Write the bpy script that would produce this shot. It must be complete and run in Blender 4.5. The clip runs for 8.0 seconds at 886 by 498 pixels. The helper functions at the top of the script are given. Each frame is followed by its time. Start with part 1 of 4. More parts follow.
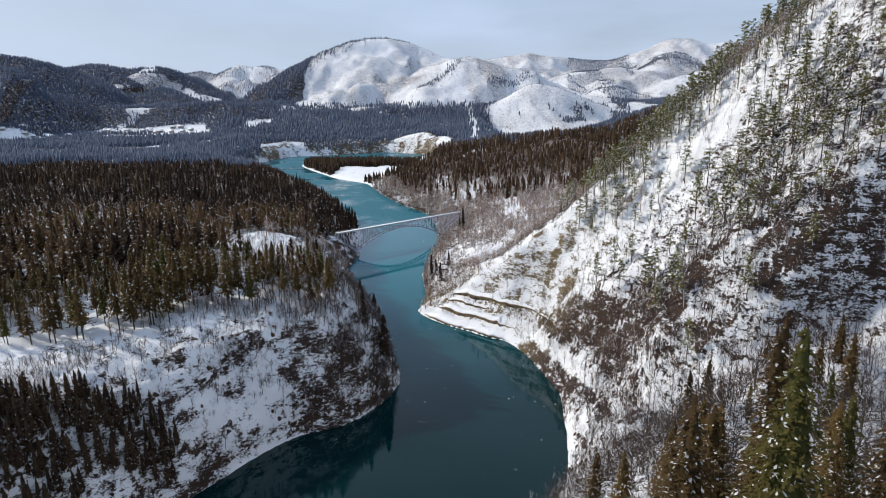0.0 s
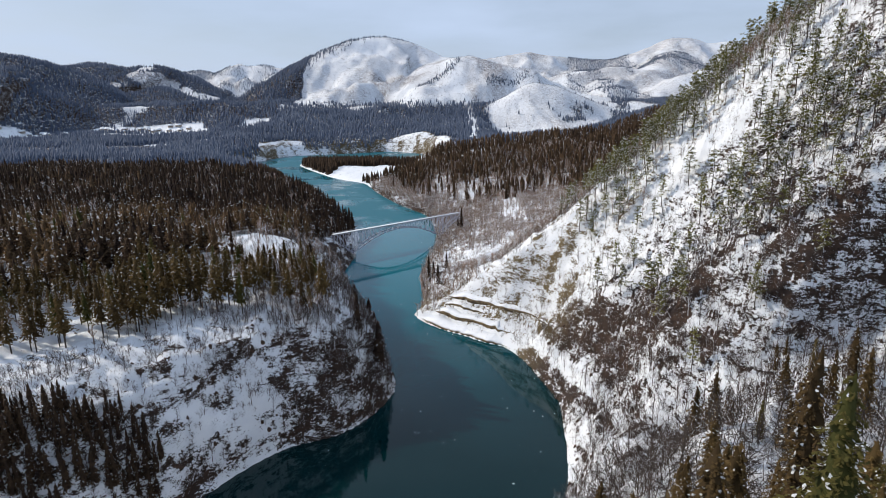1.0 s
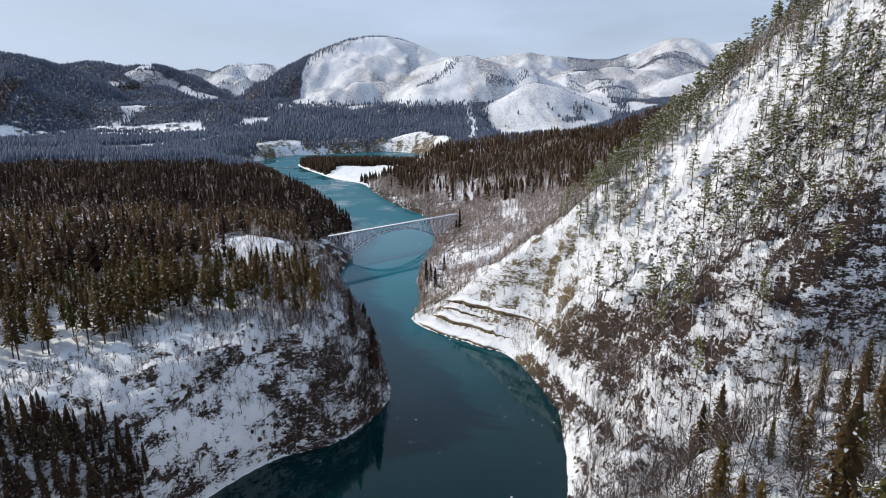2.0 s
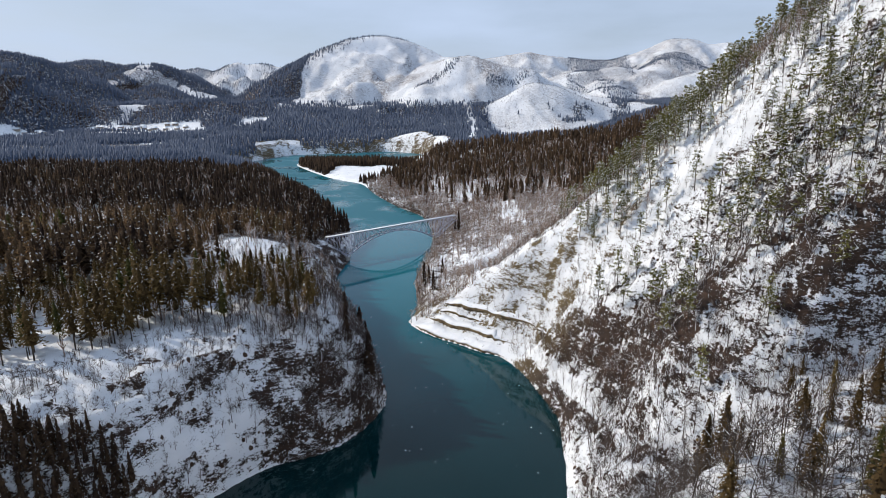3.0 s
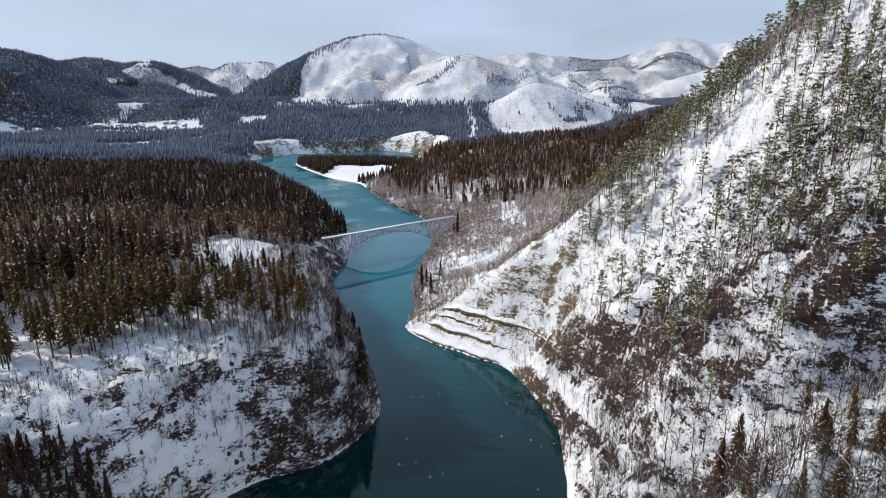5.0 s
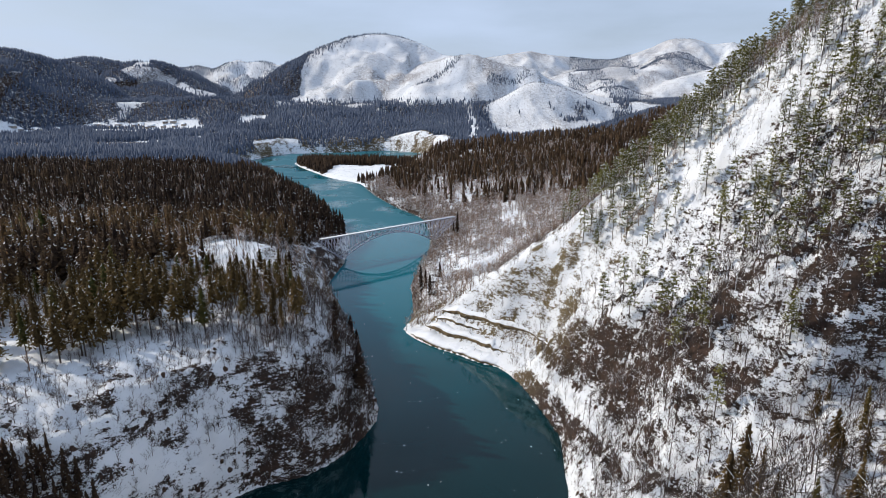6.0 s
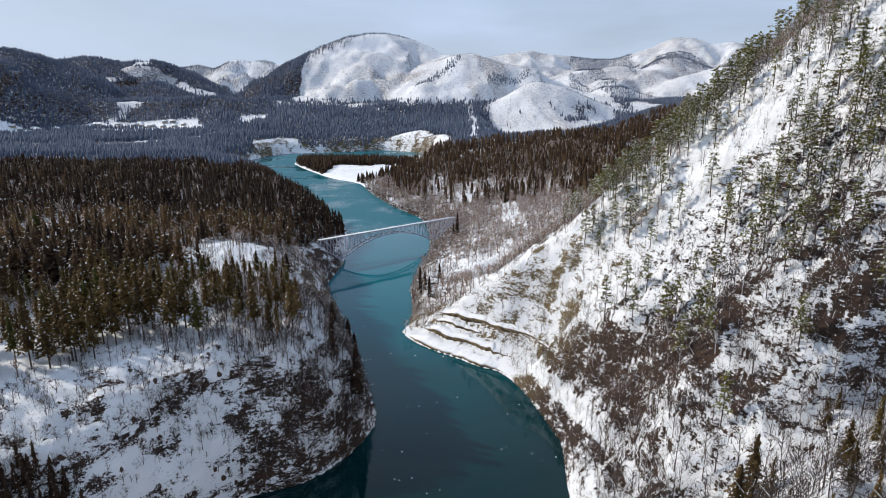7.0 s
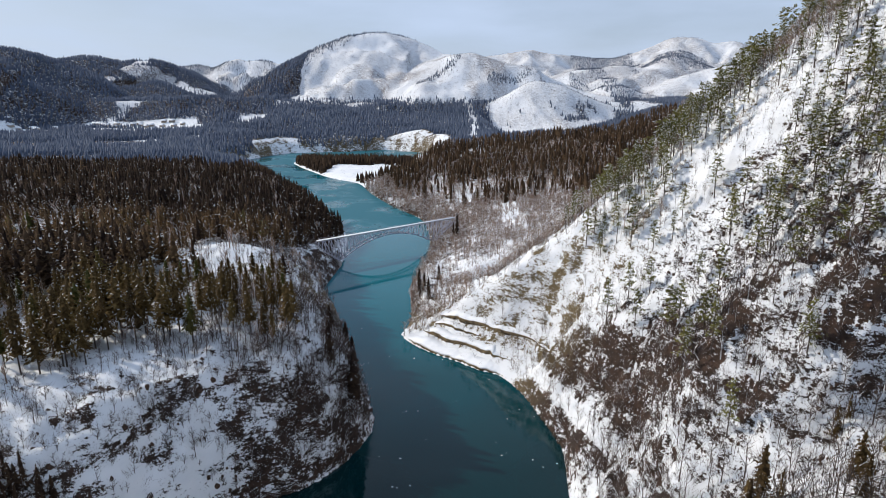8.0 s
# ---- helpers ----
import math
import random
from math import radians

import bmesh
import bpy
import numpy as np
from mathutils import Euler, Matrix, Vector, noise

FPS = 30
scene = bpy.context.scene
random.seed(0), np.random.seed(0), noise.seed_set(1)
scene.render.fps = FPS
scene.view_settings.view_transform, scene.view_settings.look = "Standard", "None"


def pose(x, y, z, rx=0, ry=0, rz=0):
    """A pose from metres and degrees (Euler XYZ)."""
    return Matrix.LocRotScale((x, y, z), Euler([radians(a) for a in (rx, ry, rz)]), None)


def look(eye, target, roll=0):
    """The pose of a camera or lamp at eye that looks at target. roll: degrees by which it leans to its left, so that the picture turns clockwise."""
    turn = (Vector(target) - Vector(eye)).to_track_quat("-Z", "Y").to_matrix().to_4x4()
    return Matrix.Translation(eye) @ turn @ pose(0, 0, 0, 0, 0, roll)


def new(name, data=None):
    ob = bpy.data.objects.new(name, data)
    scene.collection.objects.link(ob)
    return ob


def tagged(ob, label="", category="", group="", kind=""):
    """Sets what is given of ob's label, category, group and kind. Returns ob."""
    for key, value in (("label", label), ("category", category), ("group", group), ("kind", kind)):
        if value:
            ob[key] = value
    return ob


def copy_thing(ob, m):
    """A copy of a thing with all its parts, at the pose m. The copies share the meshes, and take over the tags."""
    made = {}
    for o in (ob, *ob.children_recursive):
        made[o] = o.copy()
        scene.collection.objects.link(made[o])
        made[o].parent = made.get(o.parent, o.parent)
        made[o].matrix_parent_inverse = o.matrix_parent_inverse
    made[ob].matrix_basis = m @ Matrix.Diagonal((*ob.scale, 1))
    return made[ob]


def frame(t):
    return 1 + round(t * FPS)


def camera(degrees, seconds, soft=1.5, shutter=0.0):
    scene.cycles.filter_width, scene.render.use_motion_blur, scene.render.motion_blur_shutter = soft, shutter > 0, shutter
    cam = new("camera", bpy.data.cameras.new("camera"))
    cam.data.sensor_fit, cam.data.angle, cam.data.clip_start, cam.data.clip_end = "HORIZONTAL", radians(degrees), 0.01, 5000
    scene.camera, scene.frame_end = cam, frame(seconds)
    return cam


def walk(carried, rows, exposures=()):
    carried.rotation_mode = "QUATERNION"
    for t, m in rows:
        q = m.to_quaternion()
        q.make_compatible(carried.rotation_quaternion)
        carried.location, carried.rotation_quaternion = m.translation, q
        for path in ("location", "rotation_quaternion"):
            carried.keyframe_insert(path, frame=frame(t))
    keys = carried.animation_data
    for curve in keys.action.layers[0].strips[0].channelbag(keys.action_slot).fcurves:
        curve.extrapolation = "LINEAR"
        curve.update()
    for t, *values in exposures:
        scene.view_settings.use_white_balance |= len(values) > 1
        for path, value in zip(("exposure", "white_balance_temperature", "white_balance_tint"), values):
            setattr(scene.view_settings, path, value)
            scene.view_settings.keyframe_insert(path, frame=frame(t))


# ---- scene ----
cam = camera(73.7, 8.0, soft=0.45)
PATH = [
    (0, (0.68, -1.161, 150.421), (0.666, 0.778, 149.931), -1.1),
    (0.5, (1.438, 3.83, 150.554), (1.424, 5.769, 150.063), -1.1),
    (1, (2.204, 8.506, 150.733), (2.192, 10.444, 150.24), -1.0),
    (1.5, (2.753, 12.782, 150.814), (2.743, 14.72, 150.32), -0.9),
    (3, (4.764, 23.546, 150.632), (4.755, 25.484, 150.138), -0.7),
    (3.5, (5.206, 26.611, 150.509), (5.197, 28.549, 150.014), -0.6),
    (4, (5.712, 29.616, 150.395), (5.702, 31.554, 149.9), -0.6),
    (4.5, (6.005, 32.372, 150.159), (5.996, 34.309, 149.664), -0.5),
    (6, (6.989, 40.904, 149.889), (6.979, 42.841, 149.392), -0.4),
    (6.5, (7.302, 43.708, 149.744), (7.291, 45.645, 149.246), -0.4),
    (7, (7.643, 46.483, 149.695), (7.631, 48.42, 149.197), -0.4),
    (7.5, (7.796, 49.196, 149.815), (7.786, 51.133, 149.316), -0.4),
    (8, (8.09, 51.768, 149.725), (8.078, 53.704, 149.225), -0.4),
]
walk(cam, [(t, look(eye, target, roll)) for t, eye, target, roll in PATH], exposures=[(0.0, -0.32, 6380, 10), (8.0, -0.32, 6380, 10)])

# ---- world, sun ----
SUN = Vector((-0.76, 0.26, 0.58)).normalized()
world = bpy.data.worlds.new("winter_sky")
scene.world = world
world.use_nodes = True
wn, wl = world.node_tree.nodes, world.node_tree.links
wn.clear()
sky = wn.new("ShaderNodeTexSky")
sky.sky_type, sky.sun_disc = "NISHITA", False
sky.sun_elevation = math.asin(SUN.z)
sky.sun_rotation = math.atan2(SUN.x, SUN.y)
sky.air_density, sky.dust_density, sky.ozone_density = 1.0, 1.5, 1.0
coord = wn.new("ShaderNodeTexCoord")
stretch = wn.new("ShaderNodeMapping")
stretch.inputs["Scale"].default_value = (1.0, 1.0, 4.0)
cloud = wn.new("ShaderNodeTexNoise")
cloud.inputs["Scale"].default_value, cloud.inputs["Detail"].default_value = 3.2, 6.0
ramp = wn.new("ShaderNodeValToRGB")
ramp.color_ramp.elements[0].position, ramp.color_ramp.elements[1].position = 0.30, 0.80
ramp.color_ramp.elements[0].color = (0.56, 0.56, 0.56, 1)
mix = wn.new("ShaderNodeMix")
mix.data_type = "RGBA"
mix.inputs[7].default_value = (7.3, 8.8, 11.4, 1)
back = wn.new("ShaderNodeBackground")
back.inputs["Strength"].default_value = 0.098
out = wn.new("ShaderNodeOutputWorld")
wl.new(coord.outputs["Generated"], stretch.inputs["Vector"])
wl.new(stretch.outputs["Vector"], cloud.inputs["Vector"])
wl.new(cloud.outputs["Fac"], ramp.inputs["Fac"])
wl.new(ramp.outputs["Color"], mix.inputs[0])
wl.new(sky.outputs["Color"], mix.inputs[6])
wl.new(mix.outputs[2], back.inputs["Color"])
wl.new(back.outputs["Background"], out.inputs["Surface"])

sun = new("sun", bpy.data.lights.new("sun", "SUN"))
sun.data.energy, sun.data.angle, sun.data.color = 4.6, radians(1.0), (1.0, 0.895, 0.755)
sun.matrix_world = look((0, 0, 900), Vector((0, 0, 900)) - SUN)

# ---- materials ----


def material(name):
    m = bpy.data.materials.new(name)
    m.use_nodes = True
    nodes, links = m.node_tree.nodes, m.node_tree.links
    return m, nodes, links, nodes["Principled BSDF"]


def mapped(nodes, links, scale, detail=4.0, rough=0.6, kind="Object"):
    tc = nodes.new("ShaderNodeTexCoord")
    n = nodes.new("ShaderNodeTexNoise")
    n.inputs["Scale"].default_value, n.inputs["Detail"].default_value, n.inputs["Roughness"].default_value = scale, detail, rough
    links.new(tc.outputs[kind], n.inputs["Vector"])
    return n


def math_node(nodes, links, op, a, b=None, c=None):
    n = nodes.new("ShaderNodeMath")
    n.operation = op
    for k, v in enumerate((a, b, c)):
        if v is None:
            continue
        if isinstance(v, (int, float)):
            n.inputs[k].default_value = v
        else:
            links.new(v, n.inputs[k])
    return n.outputs[0]


def blend(nodes, links, fac, a, b):
    n = nodes.new("ShaderNodeMix")
    n.data_type = "RGBA"
    for k, v in ((0, fac), (6, a), (7, b)):
        if isinstance(v, tuple):
            n.inputs[k].default_value = (*v, 1)
        elif isinstance(v, (int, float)):
            n.inputs[k].default_value = v
        else:
            links.new(v, n.inputs[k])
    return n.outputs[2]


def step(nodes, links, value, low, high):
    n = nodes.new("ShaderNodeMapRange")
    n.interpolation_type = "SMOOTHSTEP"
    n.inputs["From Min"].default_value, n.inputs["From Max"].default_value = low, high
    links.new(value, n.inputs["Value"])
    return n.outputs["Result"]


def attribute(nodes, name):
    n = nodes.new("ShaderNodeAttribute")
    n.attribute_name = name
    return n


def bump(nodes, links, height, strength, distance, bsdf):
    n = nodes.new("ShaderNodeBump")
    n.inputs["Strength"].default_value, n.inputs["Distance"].default_value = strength, distance
    links.new(height, n.inputs["Height"])
    links.new(n.outputs["Normal"], bsdf.inputs["Normal"])


SNOW = (0.80, 0.82, 0.85)


def ground_material():
    m, n, l, p = material("snowy_ground")
    bare = attribute(n, "bare").outputs["Fac"]
    warm = attribute(n, "warm").outputs["Fac"]
    fine_node, mid_node, tiny_node, blot_node = mapped(n, l, 0.42, 8.0, 0.8), mapped(n, l, 0.07, 4.0, 0.6), mapped(n, l, 1.6, 3.0, 0.7), mapped(n, l, 0.15, 4.0, 0.65)
    squash = n.new("ShaderNodeMapping")  # ledges and snow lines follow the contours
    squash.inputs["Scale"].default_value = (1.0, 1.0, 2.4)
    l.new(n.new("ShaderNodeTexCoord").outputs["Object"], squash.inputs["Vector"])
    for node in (fine_node, mid_node, blot_node):
        l.new(squash.outputs["Vector"], node.inputs["Vector"])
    fine, mid, tiny, blot = (q.outputs["Fac"] for q in (fine_node, mid_node, tiny_node, blot_node))
    v = math_node(n, l, "MULTIPLY_ADD", math_node(n, l, "SUBTRACT", fine, 0.5), 2.0, bare)
    v = math_node(n, l, "MULTIPLY_ADD", math_node(n, l, "SUBTRACT", mid, 0.5), 1.0, v)
    v = math_node(n, l, "MULTIPLY_ADD", math_node(n, l, "SUBTRACT", tiny, 0.5), 1.0, v)
    v = math_node(n, l, "MULTIPLY_ADD", math_node(n, l, "SUBTRACT", blot, 0.5), 1.1, v)
    cover = step(n, l, v, 0.46, 0.54)
    rock = blend(n, l, step(n, l, tiny, 0.35, 0.65), (0.010, 0.007, 0.006), (0.042, 0.024, 0.018))
    grass = blend(n, l, step(n, l, tiny, 0.3, 0.7), (0.085, 0.068, 0.035), (0.22, 0.165, 0.09))
    rock = blend(n, l, step(n, l, blot, 0.42, 0.62), rock, (0.056, 0.033, 0.025))
    rock = blend(n, l, step(n, l, fine, 0.50, 0.62), rock, (0.013, 0.009, 0.008))
    rock = blend(n, l, step(n, l, mid, 0.52, 0.68), rock, (0.032, 0.022, 0.020))
    earth = blend(n, l, warm, rock, grass)
    snow = blend(n, l, step(n, l, mid, 0.3, 0.7), SNOW, (0.74, 0.77, 0.81))
    brush = math_node(n, l, "MULTIPLY", attribute(n, "brush").outputs["Fac"], step(n, l, mapped(n, l, 0.16, 6.0, 0.75).outputs["Fac"], 0.34, 0.62))
    snow = blend(n, l, brush, snow, blend(n, l, tiny, (0.12, 0.10, 0.10), (0.26, 0.23, 0.22)))
    l.new(blend(n, l, cover, snow, earth), p.inputs["Base Color"])
    p.inputs["Roughness"].default_value = 0.85
    p.inputs["Specular IOR Level"].default_value = 0.2
    h = math_node(n, l, "MULTIPLY_ADD", cover, -0.6, fine)
    bump(n, l, h, 0.6, 1.2, p)
    return m


def water_material():
    m, n, l, p = material("river_water")
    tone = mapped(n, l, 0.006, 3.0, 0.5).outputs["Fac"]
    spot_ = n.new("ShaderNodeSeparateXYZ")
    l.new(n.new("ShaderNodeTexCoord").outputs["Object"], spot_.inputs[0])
    # Base darkens on near reaches: a dark hillside's reflection, and depth, painted in.
    mirror_fade = step(n, l, math_node(n, l, "MULTIPLY_ADD", tone, 180.0, spot_.outputs["Y"]), 330.0, 600.0)
    l.new(blend(n, l, mirror_fade, (0.001, 0.016, 0.018), (0.001, 0.110, 0.146)), p.inputs["Base Color"])
    calm = mapped(n, l, 0.012, 4.0, 0.55).outputs["Fac"]
    ruffled = math_node(n, l, "MULTIPLY", step(n, l, calm, 0.36, 0.54), step(n, l, spot_.outputs["Y"], 600.0, 760.0))
    l.new(math_node(n, l, "MULTIPLY_ADD", ruffled, 0.38, 0.03), p.inputs["Roughness"])
    p.inputs["IOR"].default_value = 1.33
    wave = mapped(n, l, 0.8, 3.0, 0.6).outputs["Fac"]
    bump(n, l, wave, 0.03, 0.25, p)
    return m


def leaf_material(name, dark, light, snow_share, tint="", green=None, thin=0.0):
    """Foliage whose sprays differ one by one; some carry snow."""
    m, n, l, p = material(name)
    geo = n.new("ShaderNodeNewGeometry")
    rnd = geo.outputs["Random Per Island"]
    if tint:
        tree = attribute(n, "tint").outputs["Fac"]
    else:
        tree = n.new("ShaderNodeObjectInfo").outputs["Random"]
    v = math_node(n, l, "MULTIPLY_ADD", tree, 0.78, math_node(n, l, "MULTIPLY", rnd, 0.22))
    col = blend(n, l, v, dark, light)
    if green:
        col = blend(n, l, step(n, l, tree, 0.84, 0.95), col, green)
    shift = math_node(n, l, "FRACT", math_node(n, l, "MULTIPLY", rnd, 37.0))
    white = math_node(n, l, "LESS_THAN", shift, snow_share)
    l.new(blend(n, l, white, col, (0.8, 0.82, 0.85)), p.inputs["Base Color"])
    p.inputs["Roughness"].default_value = 0.8
    p.inputs["Specular IOR Level"].default_value = 0.15
    if thin:  # needles let some light through
        glow, both_ = n.new("ShaderNodeBsdfTranslucent"), n.new("ShaderNodeMixShader")
        both_.inputs["Fac"].default_value = thin
        l.new(p.inputs["Base Color"].links[0].from_socket, glow.inputs["Color"])
        l.new(p.outputs["BSDF"], both_.inputs[1])
        l.new(glow.outputs["BSDF"], both_.inputs[2])
        l.new(both_.outputs["Shader"], n["Material Output"].inputs["Surface"])
    return m


def plain(name, a, b, scale, roughness=0.8, metallic=0.0, depth=0.0):
    m, n, l, p = material(name)
    f = mapped(n, l, scale).outputs["Fac"]
    l.new(blend(n, l, step(n, l, f, 0.3, 0.7), a, b), p.inputs["Base Color"])
    p.inputs["Roughness"].default_value, p.inputs["Metallic"].default_value = roughness, metallic
    p.inputs["Specular IOR Level"].default_value = 0.25
    if depth:
        bump(n, l, f, 0.5, depth, p)
    return m


GROUND, WATER = ground_material(), water_material()
CEDAR = leaf_material("cedar_needles", (0.070, 0.045, 0.021), (0.235, 0.158, 0.058), 0.075, green=(0.105, 0.092, 0.028), thin=0.4)
CEDAR_FAR = leaf_material("cedar_wood_needles", (0.034, 0.021, 0.018), (0.320, 0.200, 0.092), 0.09, "tint", green=(0.15, 0.130, 0.045), thin=0.4)
# Needles lightened and blued: distance haze painted into their base colour.
CONIFER_HAZED = leaf_material("hazed_conifer_needles", (0.048, 0.067, 0.110), (0.108, 0.133, 0.186), 0.0, "tint")
# Dimmer copies of the needles: shade inside the crowns painted into the colour.
CEDAR_DIM = leaf_material("cedar_dimmed", (0.045, 0.030, 0.015), (0.140, 0.092, 0.035), 0.0, green=(0.06, 0.062, 0.018), thin=0.4)
CEDAR_FAR_DIM = leaf_material("cedar_wood_dimmed", (0.024, 0.015, 0.013), (0.190, 0.120, 0.062), 0.0, "tint", green=(0.07, 0.07, 0.022), thin=0.4)
TWIG_NEAR = leaf_material("shrub_twigs", (0.034, 0.026, 0.024), (0.120, 0.092, 0.082), 0.10, "tint")
PINE = leaf_material("pine_needles", (0.082, 0.084, 0.024), (0.215, 0.205, 0.060), 0.19, thin=0.4)
PINE_FAR = leaf_material("pine_wood_needles", (0.082, 0.084, 0.025), (0.210, 0.200, 0.062), 0.19, "tint", thin=0.4)
TWIG = leaf_material("bare_twigs", (0.032, 0.025, 0.022), (0.105, 0.084, 0.072), 0.05)
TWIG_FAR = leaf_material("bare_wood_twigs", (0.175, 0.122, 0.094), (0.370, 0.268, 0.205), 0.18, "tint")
# Twigs paled towards grey: haze over the far slopes put into the colour.
TWIG_HAZED = leaf_material("hazed_hillside_twigs", (0.185, 0.168, 0.170), (0.330, 0.305, 0.310), 0.06, "tint")
BARK = plain("bark", (0.045, 0.036, 0.030), (0.12, 0.10, 0.085), 1.2, 0.9, depth=0.05)
SNOWPACK = plain("snowpack", SNOW, (0.74, 0.77, 0.81), 0.3, 0.8, depth=0.1)
STEEL = plain("painted_steel", (0.40, 0.41, 0.50), (0.52, 0.53, 0.62), 0.4, 0.5)
CONCRETE = plain("concrete", (0.30, 0.29, 0.27), (0.42, 0.41, 0.39), 0.5, 0.85)
CLOD = plain("brown_clod", (0.030, 0.018, 0.013), (0.10, 0.062, 0.044), 1.5, 0.9, depth=0.2)
ROCK = plain("layered_rock", (0.055, 0.040, 0.026), (0.20, 0.150, 0.085), 0.5, 0.9, depth=0.3)

# ---- noise and plan helpers ----


def grain(x, y, seed=0):
    """Value noise in 0..1 on a lattice of 1."""
    ix, iy = np.floor(x).astype(np.int64), np.floor(y).astype(np.int64)
    fx, fy = x - ix, y - iy
    fx, fy = fx * fx * (3 - 2 * fx), fy * fy * (3 - 2 * fy)

    def h(a, b):
        v = (a * 374761393 + b * 668265263 + seed * 1442695041) & 0xFFFFFFFF
        v = ((v ^ (v >> 13)) * 1274126177) & 0xFFFFFFFF
        return ((v ^ (v >> 16)) & 0xFFFFFF) / 16777215.0

    a, b, c, d = h(ix, iy), h(ix + 1, iy), h(ix, iy + 1), h(ix + 1, iy + 1)
    return (a * (1 - fx) + b * fx) * (1 - fy) + (c * (1 - fx) + d * fx) * fy


def fbm(x, y, size, octaves=4, seed=0):
    total, amp, norm = 0.0, 1.0, 0.0
    for o in range(octaves):
        total = total + amp * grain(x / size * 2**o + 17.3 * o, y / size * 2**o - 9.1 * o, seed + o)
        norm, amp = norm + amp, amp * 0.5
    return total / norm


def ease(v, a, b):
    t = np.clip((v - a) / (b - a), 0, 1)
    return t * t * (3 - 2 * t)


def smooth_line(pts, steps=4):
    """Catmull-Rom through the points."""
    p = np.array(pts, float)
    p = np.vstack([2 * p[0] - p[1], p, 2 * p[-1] - p[-2]])
    rows = []
    for a, b, c, d in zip(p[:-3], p[1:-2], p[2:-1], p[3:]):
        for t in np.arange(steps) / steps:
            rows.append(0.5 * (2 * b + (c - a) * t + (2 * a - 5 * b + 4 * c - d) * t**2 + (3 * b - a - 3 * c + d) * t**3))
    rows.append(p[-2])
    return np.array(rows)


def away(x, y, line, heights=None):
    """Distance to a polyline; with heights also the height at the nearest place."""
    best, tall = np.full(x.shape, 1e9), np.zeros(x.shape)
    for k in range(len(line) - 1):
        (ax, ay), (bx, by) = line[k][:2], line[k + 1][:2]
        dx, dy = bx - ax, by - ay
        t = np.clip(((x - ax) * dx + (y - ay) * dy) / (dx * dx + dy * dy + 1e-9), 0, 1)
        d = (x - ax - t * dx) ** 2 + (y - ay - t * dy) ** 2
        near = d < best
        best = np.where(near, d, best)
        if heights is not None:
            tall = np.where(near, heights[k] * (1 - t) + heights[k + 1] * t, tall)
    return (np.sqrt(best), tall) if heights is not None else np.sqrt(best)


def within(x, y, poly):
    inside = np.zeros(x.shape, bool)
    for (ax, ay), (bx, by) in zip(poly, np.roll(poly, -1, axis=0)):
        cross = (ay > y) != (by > y)
        inside ^= cross & (x < (bx - ax) * (y - ay) / (by - ay + 1e-12) + ax)
    return inside


# ---- the river's banks ----
LEFT_BANK = smooth_line([(-900, 20), (-500, 50), (-300, 85), (-180, 135), (-122, 178), (-98, 207), (-84, 229), (-70, 244), (-51, 253), (-38, 267), (-29, 287), (-27, 302),
                         (-36, 335), (-56, 395), (-72, 451), (-90, 480), (-91, 520), (-89, 570), (-94, 640), (-105, 700), (-135, 775), (-200, 930), (-270, 1080),
                         (-350, 1220), (-420, 1300)])
FAR_BANK = smooth_line([(-420, 1300), (-479, 1345), (-492, 1430), (-487, 1518), (-465, 1610), (-440, 1690), (-359, 1722), (-297, 1735), (-174, 1785), (-70, 1706), (9, 1510)])
BACK_BANK = smooth_line([(9, 1510), (-30, 1450), (-113, 1455), (-220, 1490), (-330, 1490), (-352, 1455), (-317, 1368), (-245, 1232), (-198, 1160), (-148, 1100), (-113, 989),
                         (-66, 867), (-26, 786), (-12, 700), (-10, 621), (-18, 548), (-22, 506), (-17, 443), (-21, 410)])
NEAR_BANK = smooth_line([(-21, 410), (-16, 398), (-2, 382), (12, 371), (26, 358), (37, 351), (45, 335), (53, 307), (58, 279), (56, 255), (52, 227), (46, 205), (30, 182), (4, 158),
                         (-40, 125), (-100, 85), (-200, 20), (-400, -50), (-900, -120)])
RIVER = np.vstack([LEFT_BANK, FAR_BANK[1:], BACK_BANK[1:], NEAR_BANK[1:]])

